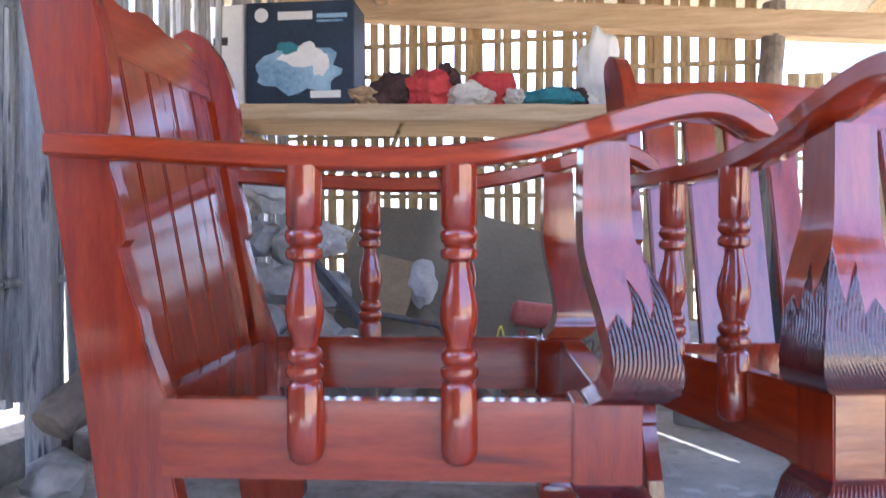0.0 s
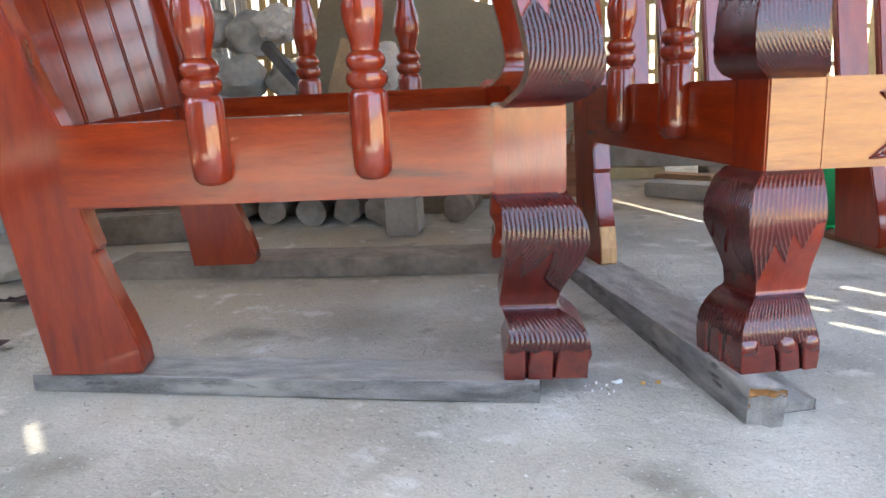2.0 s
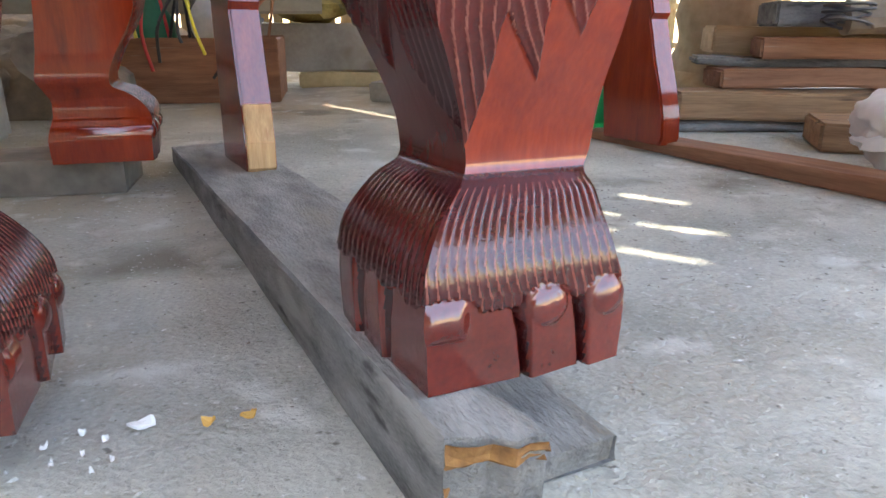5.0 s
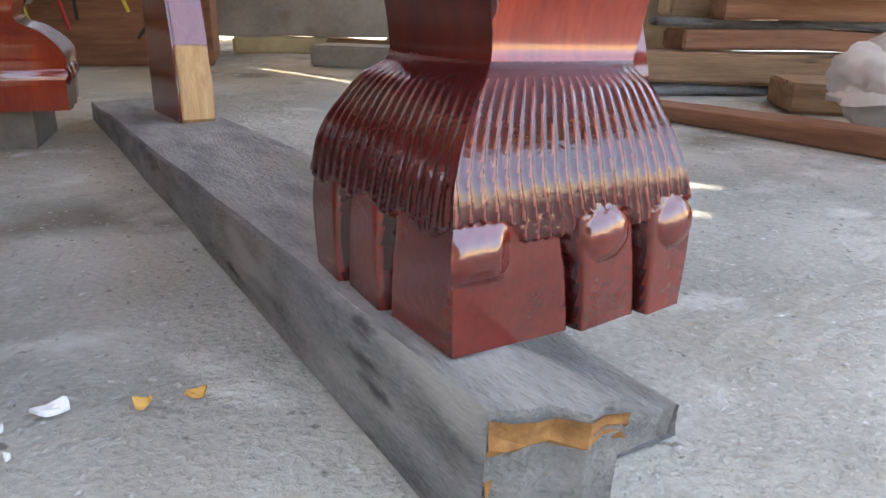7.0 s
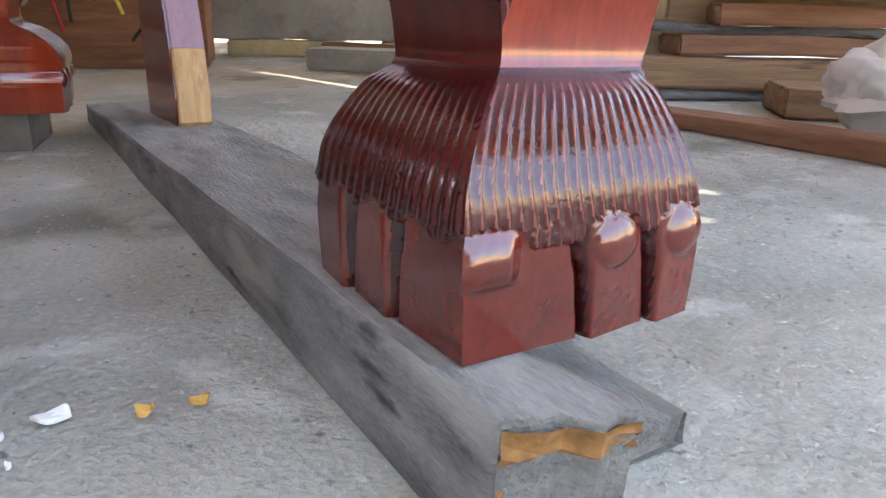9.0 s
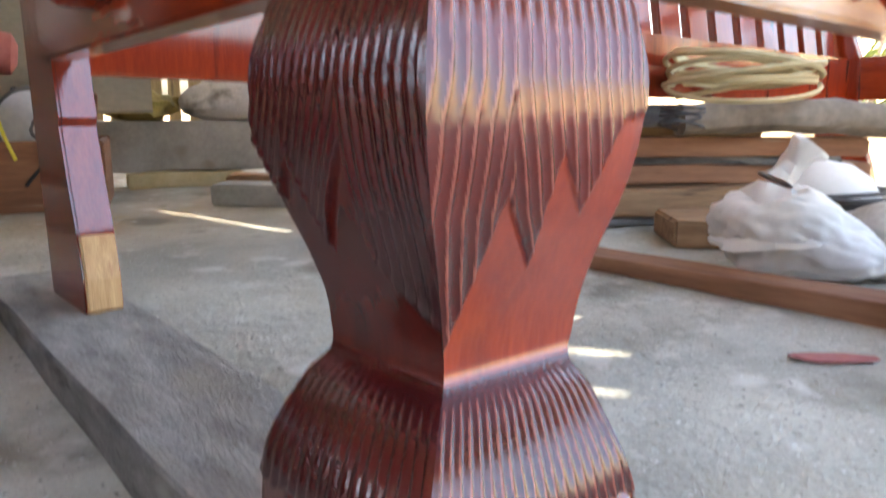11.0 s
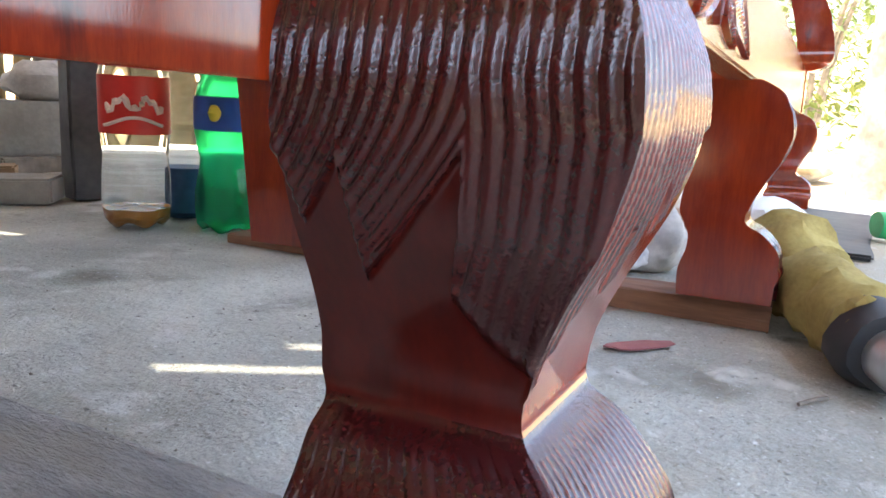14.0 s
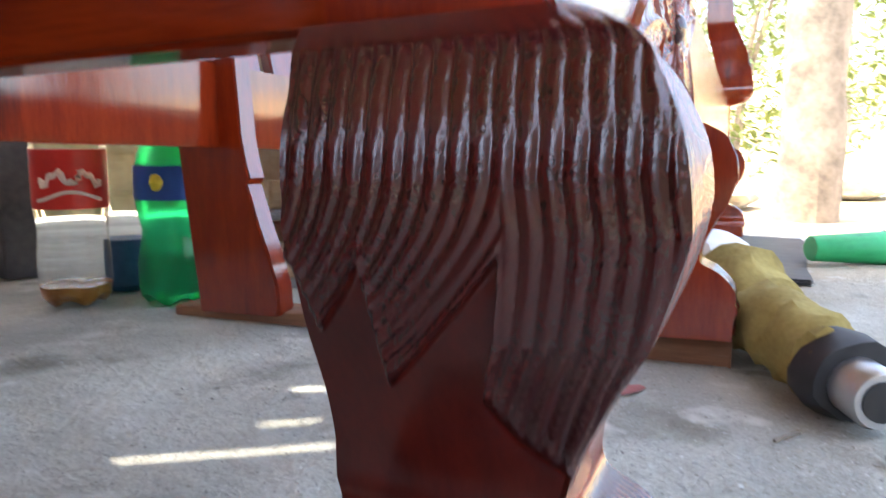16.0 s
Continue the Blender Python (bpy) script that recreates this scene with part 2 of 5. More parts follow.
def solid(x0, y0, z0, x1, y1, z1, bevel=0.003, rough=0.0, cuts=0, seed=1):
    """A box with eased edges; rough: how far its surface wanders."""
    bm = bmesh.new()
    bmesh.ops.create_cube(bm, size=1)
    for v in bm.verts:
        v.co = Vector(((x0 + x1) / 2 + v.co.x * (x1 - x0), (y0 + y1) / 2 + v.co.y * (y1 - y0), (z0 + z1) / 2 + v.co.z * (z1 - z0)))
    if cuts:
        longest = max(x1 - x0, y1 - y0, z1 - z0)
        axis = [x1 - x0, y1 - y0, z1 - z0].index(longest)
        edges = [e for e in bm.edges if abs((e.verts[0].co - e.verts[1].co)[axis]) > longest * 0.5]
        bmesh.ops.subdivide_edges(bm, edges=edges, cuts=cuts, use_grid_fill=True)
    if rough:
        for v in bm.verts:
            v.co += noise.noise_vector(v.co * 5 + Vector((seed * 7.1, seed * 3.3, 0))) * rough
    if bevel:
        bmesh.ops.bevel(bm, geom=[e for e in bm.edges if len(e.link_faces) == 2 and e.calc_face_angle(0) > 0.6], offset=bevel, segments=2, affect="EDGES")
    return bm


def slab(outline, a0, a1, axis="x", bevel=0.003):
    """An outline extruded along an axis: (y, z) along x, (x, z) along y, (x, y) along z."""
    bm = bmesh.new()
    def at(p, a):
        return (a, p[0], p[1]) if axis == "x" else (p[0], a, p[1]) if axis == "y" else (p[0], p[1], a)
    lo, hi = [bm.verts.new(at(p, a0)) for p in outline], [bm.verts.new(at(p, a1)) for p in outline]
    bm.faces.new(lo), bm.faces.new(hi)
    for i in range(len(outline)):
        j = (i + 1) % len(outline)
        bm.faces.new((lo[i], lo[j], hi[j], hi[i]))
    bmesh.ops.recalc_face_normals(bm, faces=bm.faces)
    if bevel:
        rim = [e for e in bm.edges if (e.verts[0] in lo) == (e.verts[1] in lo)]
        bmesh.ops.bevel(bm, geom=rim, offset=bevel, segments=2, affect="EDGES", clamp_overlap=True)
    return bm


def spline(points, steps=8):
    """A smooth line through points."""
    pts = [Vector(p) for p in points]
    out = []
    for i in range(len(pts) - 1):
        a, b, c, d = pts[max(i - 1, 0)], pts[i], pts[i + 1], pts[min(i + 2, len(pts) - 1)]
        for k in range(steps):
            t = k / steps
            out.append(0.5 * (2 * b + (c - a) * t + (2 * a - 5 * b + 4 * c - d) * t * t + (3 * b - a - 3 * c + d) * t ** 3))
    return out + [pts[-1]]


def tube(points, radius, sides=8, wobble=0.0, seed=1, bm=None):
    """A round bar along points; radius: a number or one per point."""
    bm = bm or bmesh.new()
    pts = [Vector(p) for p in points]
    rings = []
    for i, p in enumerate(pts):
        way = (pts[min(i + 1, len(pts) - 1)] - pts[max(i - 1, 0)]).normalized()
        side = way.cross(Vector((0, 0, 1)) if abs(way.z) < 0.9 else Vector((1, 0, 0))).normalized()
        up = side.cross(way)
        r = radius[i] if isinstance(radius, (list, tuple)) else radius
        ring = []
        for k in range(sides):
            a = 2 * math.pi * k / sides
            rr = r * (1 + wobble * noise.noise(Vector((i * 0.6 + seed * 5.7, math.cos(a) * 1.3, math.sin(a) * 1.3 + seed))))
            ring.append(bm.verts.new(p + (side * math.cos(a) + up * math.sin(a)) * rr))
        rings.append(ring)
    for r0, r1 in zip(rings, rings[1:]):
        for k in range(sides):
            bm.faces.new((r0[k], r0[(k + 1) % sides], r1[(k + 1) % sides], r1[k]))
    bm.faces.new(rings[0]), bm.faces.new(list(reversed(rings[-1])))
    return bm


def lathe(profile, sides=24, lobes=0, depth=0.0, lobe_top=0.0):
    """A turned body from (radius, height) pairs; lobes: feet pressed into its lower end."""
    bm = bmesh.new()
    rings = []
    for r, z in profile:
        ring = []
        for k in range(sides):
            a = 2 * math.pi * k / sides
            lift = 0.0
            if lobes and z < lobe_top:
                lift = depth * (0.5 - 0.5 * math.cos(lobes * a)) * (1 - z / lobe_top)
            ring.append(bm.verts.new((r * math.cos(a), r * math.sin(a), z + lift)))
        rings.append(ring)
    for r0, r1 in zip(rings, rings[1:]):
        for k in range(sides):
            bm.faces.new((r0[k], r0[(k + 1) % sides], r1[(k + 1) % sides], r1[k]))
    bm.faces.new(rings[0]), bm.faces.new(rings[-1])
    return bm


def lump(size, seed=1, detail=3, rough=0.25, freq=1.6, flat=False, fine=0.0):
    """An uneven rounded body of a given size, resting on z = 0."""
    bm = bmesh.new()
    bmesh.ops.create_icosphere(bm, subdivisions=detail, radius=1)
    for v in bm.verts:
        d = noise.noise(v.co * freq + Vector((seed * 9.3, seed * 4.1, seed))) * rough
        if fine:
            d += noise.noise(v.co * freq * 4.5 + Vector((seed, seed * 2.7, 4))) * fine
        v.co *= 1 + d
        v.co = Vector((v.co.x * size[0] / 2, v.co.y * size[1] / 2, v.co.z * size[2] / 2))
    low = min(v.co.z for v in bm.verts)
    for v in bm.verts:
        v.co.z -= low
        if flat:
            v.co.z = max(v.co.z - size[2] * 0.12, 0)
    return bm


def curve_value(table, z):
    """A smooth value through (z, value) pairs in rising order of z."""
    if z <= table[0][0]:
        return table[0][1]
    if z >= table[-1][0]:
        return table[-1][1]
    i = next(k for k in range(len(table) - 1) if z <= table[k + 1][0])
    (z0, v0), (z1, v1) = table[i], table[i + 1]
    h = z1 - z0
    m0 = (v1 - table[i - 1][1]) / (z1 - table[i - 1][0]) if i else (v1 - v0) / h
    m1 = (table[i + 2][1] - v0) / (table[i + 2][0] - z0) if i + 2 < len(table) else (v1 - v0) / h
    t = (z - z0) / h
    return (1 + 2 * t) * (1 - t) ** 2 * v0 + t * (1 - t) ** 2 * h * m0 + t * t * (3 - 2 * t) * v1 + t * t * (t - 1) * h * m1


# ---- carved legs ----
FACE_LOW = [(0.0, 0.0045), (0.03, 0.003), (0.05, 0.003), (0.06, 0.0038), (0.068, 0.0068), (0.076, 0.0122), (0.084, 0.0200), (0.091, 0.0295), (0.098, 0.0425), (0.106, 0.046), (0.125, 0.042), (0.15, 0.030),
            (0.175, 0.016), (0.195, 0.008), (0.212, 0.005), (0.232, 0.007), (0.248, 0.0135), (0.262, 0.022), (0.27, 0.034), (0.276, 0.046)]
FACE_HIGH = [(0.398, 0.045), (0.408, 0.018), (0.425, -0.004), (0.45, -0.012), (0.48, -0.009), (0.52, -0.001), (0.56, 0.007), (0.60, 0.024), (0.65, 0.044), (0.72, 0.050), (0.80, 0.052)]
INNER_HIGH = [(0.398, 0.125), (0.408, 0.113), (0.43, 0.093), (0.46, 0.086), (0.52, 0.095), (0.60, 0.115), (0.65, 0.122), (0.80, 0.121)]
LEG_INNER = [(0.0, 0.120), (0.03, 0.121), (0.045, 0.118), (0.06, 0.113), (0.08, 0.112), (0.095, 0.118), (0.11, 0.125), (0.15, 0.121), (0.20, 0.117), (0.24, 0.118), (0.262, 0.122), (0.276, 0.134)]
TUFT_LOW = [(0.0, 0.112), (0.036, 0.178), (0.047, 0.146), (0.064, 0.194), (0.076, 0.168), (0.098, 0.205), (0.15, 0.215)]
TUFT_FLANK = [(0.0, 0.122), (0.020, 0.135), (0.0355, 0.149), (0.040, 0.165), (0.044, 0.188), (0.046, 0.198), (0.050, 0.190), (0.059, 0.172), (0.067, 0.151), (0.076, 0.168), (0.085, 0.189), (0.0865, 0.195), (0.089, 0.187), (0.096, 0.171), (0.107, 0.190), (0.115, 0.20), (0.15, 0.21)]
TUFT_HIGH = [(0.0, 0.625), (0.030, 0.535), (0.042, 0.595), (0.060, 0.52), (0.075, 0.545), (0.12, 0.49)]


def linear(table, s):
    return float(np.interp(s, [a for a, _ in table], [b for _, b in table]))


def ridge(p):
    """A rounded ridge with a narrow groove, over one period of p."""
    return (math.sin(math.pi * p) ** 2 + 0.015) ** 0.38


def flute(p):
    """A hollow gouge cut between two sharp edges, over one period of p; and whether this is the edge."""
    u = 2 * abs(p - math.floor(p) - 0.5)
    return u * u, u > 0.80


def step(v):
    v = min(max(v, 0.0), 1.0)
    return v * v * (3 - 2 * v)


# toes of the front and of the flank: (middle, half width, height of the knuckle, boxy or round), and the clefts between them
KNUCKLES = (((0.011, 0.0165, 0.0050, 3), (0.068, 0.0135, 0.0066, 2), (0.105, 0.0120, 0.0064, 2)), ())
CLEFTS = ((0.0545, 0.0905), (0.047, 0.085))


def paw(s, z, side):
    """The claws below the hair: broad knuckles, narrow clefts, and toes whose faces fall away from a sharp near edge."""
    h, cut = 0.0, 0.0
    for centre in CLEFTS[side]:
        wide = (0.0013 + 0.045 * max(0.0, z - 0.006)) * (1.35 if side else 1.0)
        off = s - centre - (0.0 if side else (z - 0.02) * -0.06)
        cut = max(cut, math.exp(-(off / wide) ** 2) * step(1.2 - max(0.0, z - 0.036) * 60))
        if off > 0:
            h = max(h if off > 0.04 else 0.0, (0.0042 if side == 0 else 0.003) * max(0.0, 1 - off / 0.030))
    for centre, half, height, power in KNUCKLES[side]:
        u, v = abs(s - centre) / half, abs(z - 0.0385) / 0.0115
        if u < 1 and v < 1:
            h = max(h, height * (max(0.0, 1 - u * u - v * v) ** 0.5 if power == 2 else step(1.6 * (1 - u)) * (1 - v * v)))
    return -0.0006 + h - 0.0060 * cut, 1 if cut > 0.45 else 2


def relief_low(s, z, side=0):
    """How far the carver's tool left the lower leg's face proud, and its finish: 0 varnish, 1 dark, 2 brown, 3 worn
    edge, 4 smooth with painted shade, 5 red brown; side 0: the front, 1: the flank.
    """
    if z > 0.100:
        edge = linear(TUFT_FLANK if side else TUFT_LOW, s)
        inside = step((z - edge) / 0.0045)
        drop, rise = max(0.0, 0.222 - z), max(0.0, z - 0.205)
        top = min(max((0.273 - z) / 0.010, 0.0), 1.0)
        if side:
            # the flank's hair lies in round cords that sweep in a long S and end in a proud lip
            lean = 0.15 * drop if s < 0.046 else -0.62 * drop * drop / (drop + 0.025)
            lip = 0.0010 * math.exp(-((z - edge - 0.005) / 0.004) ** 2)
            # finishes darker than the front's: the flank's shade is put into the colour
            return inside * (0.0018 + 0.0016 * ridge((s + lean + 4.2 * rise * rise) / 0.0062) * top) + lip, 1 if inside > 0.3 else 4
        lean = 0.10 * drop if s < 0.038 else -0.26 * drop
        wave = 0.0030 * math.sin((z - 0.11) * 38) + 0.8 * rise * rise
        f, sharp = flute((s + lean + wave) / 0.0069)
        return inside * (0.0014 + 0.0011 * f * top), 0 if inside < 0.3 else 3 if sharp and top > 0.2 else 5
    wide = curve_value(LEG_INNER, z) - curve_value(FACE_LOW, z)
    hem = 0.0455 + 0.0022 * math.sin(s * 2 * math.pi / 0.029 + 1.2)
    if side == 0:
        hem = 0.0405
        for centre, half, height, power in KNUCKLES[0]:
            hem = max(hem, 0.0405 + 0.0095 * max(0.0, 1 - ((s - centre) / (half * 1.15)) ** 2) ** 0.5)
    hem += 0.0005 * math.sin(s * 1300)
    if z > hem:
        k = step((0.0985 - z) / 0.008) * step((z - hem + 0.0012) / 0.0022)
        u = s / wide + 0.012 * math.sin(z * 90 + s * 40) + (0.9 * max(0.0, z - 0.05) ** 1.2 * (1 - s / wide) if side == 0 else 0.0)
        if side:
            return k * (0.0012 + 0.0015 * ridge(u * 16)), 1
        f, sharp = flute(u * 20)
        return k * (0.0012 + 0.0010 * f), 3 if sharp and k > 0.6 else 1
    return paw(s, z, side)


def relief_high(s, z, side=0):
    if z < 0.405:
        return 0.0, 1
    edge = linear(TUFT_HIGH, s)
    inside = min(max((edge - z) / 0.006, 0.0), 1.0)
    sway = 0.35 * (z - 0.44) * (1 - 0.8 * min(max((z - 0.44) / 0.2, 0), 1)) + 0.006 * math.sin(z * 30)
    return inside * (0.0008 + 0.0018 * ridge((s + sway) / 0.0062)), 1 if inside > 0.3 else 0


def flank_depth(z):
    """How much deeper than wide the post is."""
    return (0.006 + 0.003 * min(1.0, max(0.0, (0.125 - z) / 0.025))) * (1 if z < 0.3 else 0)


def carved_post(name, face, inner, relief, z0, z1, rows, columns, parent, label, flip, carve_x=True):
    """A square post with two carved outer faces that meet in a sharp corner at the chair's outside; flip mirrors it for the other end."""
    verts, faces, mats = [], [], []
    zs = [z0 + (z1 - z0) * i / rows for i in range(rows + 1)]
    for side in (0, 1):
        base = len(verts)
        for z in zs:
            d, w = curve_value(face, z), curve_value(inner, z)
            h0 = relief(0.0, z)[0]
            x_start = d - h0 if carve_x else 0.046
            deeper = flank_depth(z) if carve_x else 0.0
            for j in range(columns + 1):
                s = (w - d) * j / columns
                h = relief(s, z, side)[0] if (side == 0 or carve_x) else 0.0
                if side and carve_x:
                    h = h0 + (h - h0) * min(1.0, j / 4)
                a = x_start + (w + deeper * side - x_start) * j / columns
                if side == 0:
                    verts.append((a, d - h, z))
                else:
                    verts.append((d - h, a, z) if carve_x else (x_start, d - h0 + (w - d + h0) * j / columns, z))
        for i in range(rows):
            for j in range(columns):
                k = base + i * (columns + 1) + j
                quad = (k, k + 1, k + columns + 2, k + columns + 1)
                faces.append(quad if side == 0 else quad[::-1])
                s = (j + 0.5) / columns * (curve_value(inner, zs[i]) - curve_value(face, zs[i]))
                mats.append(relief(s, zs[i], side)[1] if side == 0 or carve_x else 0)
    # the two plain inner faces and the ends
    base = len(verts)
    for z in zs:
        w = curve_value(inner, z)
        verts.append((w, w + (flank_depth(z) if carve_x else 0.0), z))
    span = (rows + 1) * (columns + 1)
    for i in range(rows):
        r0, r1 = i * (columns + 1) + columns, (i + 1) * (columns + 1) + columns
        faces.append((r0, base + i, base + i + 1, r1))
        faces.append((span + r1, base + i + 1, base + i, span + r0))
        mats += [0, 0]
    for i in (0, rows):
        row = [i * (columns + 1) + j for j in range(columns + 1)] + [base + i] + [span + i * (columns + 1) + j for j in range(columns, 0, -1)]
        faces.append(row if i else row[::-1])
        mats.append(0)
    if flip:
        verts = [(-x, y, z) for x, y, z in verts]
        faces = [f[::-1] for f in faces]
    me = bpy.data.meshes.new(name)
    me.from_pydata(verts, [], faces)
    for mt in (VARNISH, CARVED, TOE, WORN_SHEEN, SHADED_FLANK, HAIR):
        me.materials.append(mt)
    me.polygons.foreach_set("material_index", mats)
    me.polygons.foreach_set("use_smooth", [True] * len(mats))
    me.set_sharp_from_angle(angle=radians(55))
    ob = new(name, me)
    ob.parent = parent
    if label:
        ob["label"] = label
    return ob


REAR = [(0.692, 0.0), (0.684, 0.012), (0.686, 0.04), (0.70, 0.09), (0.718, 0.14), (0.728, 0.175), (0.737, 0.203), (0.731, 0.213), (0.737, 0.235), (0.745, 0.28), (0.752, 0.40), (0.768, 0.44),
        (0.786, 0.49), (0.793, 0.53), (0.803, 0.555), (0.813, 0.59), (0.822, 0.625), (0.826, 0.64), (0.816, 0.652), (0.819, 0.69), (0.828, 0.73), (0.84, 0.77), (0.845, 0.81), (0.838, 0.84), (0.834, 0.89),
        (0.842, 0.96), (0.86, 1.03), (0.883, 1.085), (0.92, 1.135), (0.965, 1.155), (0.995, 1.14), (1.0, 1.11), (0.98, 1.03), (0.941, 0.80), (0.888, 0.40), (0.842, 0.0)]
BALUSTER = [(0.004, 0.306), (0.018, 0.308), (0.026, 0.316), (0.0285, 0.33), (0.0285, 0.425), (0.026, 0.432), (0.022, 0.436), (0.0285, 0.443), (0.030, 0.450), (0.0285, 0.457), (0.022, 0.462), (0.027, 0.468), (0.0285, 0.475),
            (0.026, 0.482), (0.0195, 0.488), (0.0205, 0.497), (0.025, 0.512), (0.0295, 0.532), (0.0295, 0.548), (0.026, 0.568), (0.020, 0.592), (0.0165, 0.610), (0.0165, 0.618), (0.0275, 0.624), (0.029, 0.631), (0.0275, 0.638),
            (0.021, 0.643), (0.027, 0.649), (0.0295, 0.657), (0.028, 0.665), (0.023, 0.670), (0.0275, 0.676), (0.028, 0.765)]
ARM = [(0.945, 0.802), (0.84, 0.796), (0.70, 0.786), (0.55, 0.778), (0.42, 0.775), (0.32, 0.778), (0.21, 0.792), (0.11, 0.815), (0.02, 0.840), (-0.04, 0.851), (-0.085, 0.848), (-0.12, 0.832), (-0.152, 0.808)]


def armrest(parent, shift):
    """An arm of one flat board, dipping in the middle and curling over the front post."""
    line = spline([(0, y, z) for y, z in ARM], 5)
    bm = bmesh.new()
    rings = []
    for i, p in enumerate(line):
        way = (line[min(i + 1, len(line) - 1)] - line[max(i - 1, 0)]).normalized()
        up = Vector((0, -way.z, way.y)) * (-1 if way.y < 0 else 1)
        half = 0.0185 if i < len(line) - 4 else 0.0185 - 0.0035 * (i - len(line) + 4)
        wide = 0.037 + (0.006 if p.y < 0.1 else 0.0)
        rings.append([bm.verts.new(Vector((0.062 + sx * wide, p.y, p.z)) + up * half * su) for sx, su in ((-1, -0.7), (-1, 0.7), (-0.8, 1), (0.8, 1), (1, 0.7), (1, -0.7), (0.8, -1), (-0.8, -1))])
    for r0, r1 in zip(rings, rings[1:]):
        for k in range(8):
            bm.faces.new((r0[k], r0[(k + 1) % 8], r1[(k + 1) % 8], r1[k]))
    bm.faces.new(rings[0]), bm.faces.new(rings[-1])
    ob = part("armrest", bm, VARNISH_Y, parent, smooth=True)
    ob.location.x = shift
    return ob


def leaf(parent, base, tip, width, bend, turn=0.0):
    """A carved leaf, hollowed inside a raised rim, with cut veins; in the plane of the front rail."""
    a, b = Vector((base[0], 0, base[1])), Vector((tip[0], 0, tip[1]))
    way = b - a
    across = Vector((-way.z, 0, way.x)).normalized()
    rows, cols = 72, 12
    bm = bmesh.new()
    grid = []
    for i in range(rows + 1):
        u = i / rows
        half = width * math.sin(math.pi * min(u, 1) ** 0.72) ** 0.8 * (1.0 if u < 0.95 else 0.8) + 0.0006
        mid = a + way * u + across * bend * math.sin(math.pi * u)
        row = []
        for j in range(cols + 1):
            v = j / cols * 2 - 1
            rim = math.exp(-((abs(v) - 0.84) / 0.13) ** 2)
            vein = 0.5 + 0.5 * math.cos(2 * math.pi * (u * 20 + abs(v) * 1.6))
            h = 0.0034 * rim + (0.0022 * vein if abs(v) < 0.62 else 0.0) * (1 if v > -0.15 else 0.45) + 0.0025 * math.exp(-(v / 0.12) ** 2) + 0.001
            if abs(v) > 0.97 or i in (0, rows):
                h = -0.001
            p = mid + across * half * v
            row.append(bm.verts.new((p.x, 0.0515 - h, p.z)))
        grid.append(row)
    rows_at = {id(r): i for i, r in enumerate(grid)}
    for r0, r1 in zip(grid, grid[1:]):
        for j in range(cols):
            f = bm.faces.new((r0[j], r0[j + 1], r1[j + 1], r1[j]))
            # index 2 paints the sky's pale highlight along the rim
            f.material_index = 2 if j in (1, 2, cols - 2, cols - 3) else 1 if 3 <= j < 9 and math.cos(2 * math.pi * ((rows_at[id(r0)] + 0.5) / rows * 20 + abs((j + 0.5) / cols * 2 - 1) * 1.6)) < -0.1 else 0
    return part("carved_leaf", bm, (VARNISH, CARVED, WORN_SHEEN), parent, "dark stained carved leaf with raised rim", True)


def flower(parent, cx):
    """Leaves spread to both sides of an open blossom, cut into the front rail."""
    for sx in (-1, 1):
        for tip, width, bend in (((0.222, 0.286), 0.025, -0.014), ((0.214, 0.378), 0.032, -0.004), ((0.140, 0.383), 0.028, -0.012), ((0.066, 0.380), 0.029, -0.008), ((0.104, 0.284), 0.018, -0.003)):
            leaf(parent, (cx + sx * 0.012, 0.322), (cx + sx * tip[0], tip[1]), width, bend * sx * -1, sx)
    for k in range(6):
        a = math.pi * k / 3 + 0.3
        leaf(parent, (cx + 0.006 * math.cos(a), 0.331 + 0.006 * math.sin(a)), (cx + 0.042 * math.cos(a), 0.331 + 0.042 * math.sin(a)), 0.0125, 0.0, 0)
    bm = bmesh.new()
    bmesh.ops.create_uvsphere(bm, u_segments=16, v_segments=8, radius=0.012)
    for v in bm.verts:
        v.co = Vector((v.co.x + cx, v.co.y * 0.7 + 0.047, v.co.z + 0.331))
    part("blossom_heart", bm, CARVED, parent, smooth=True)


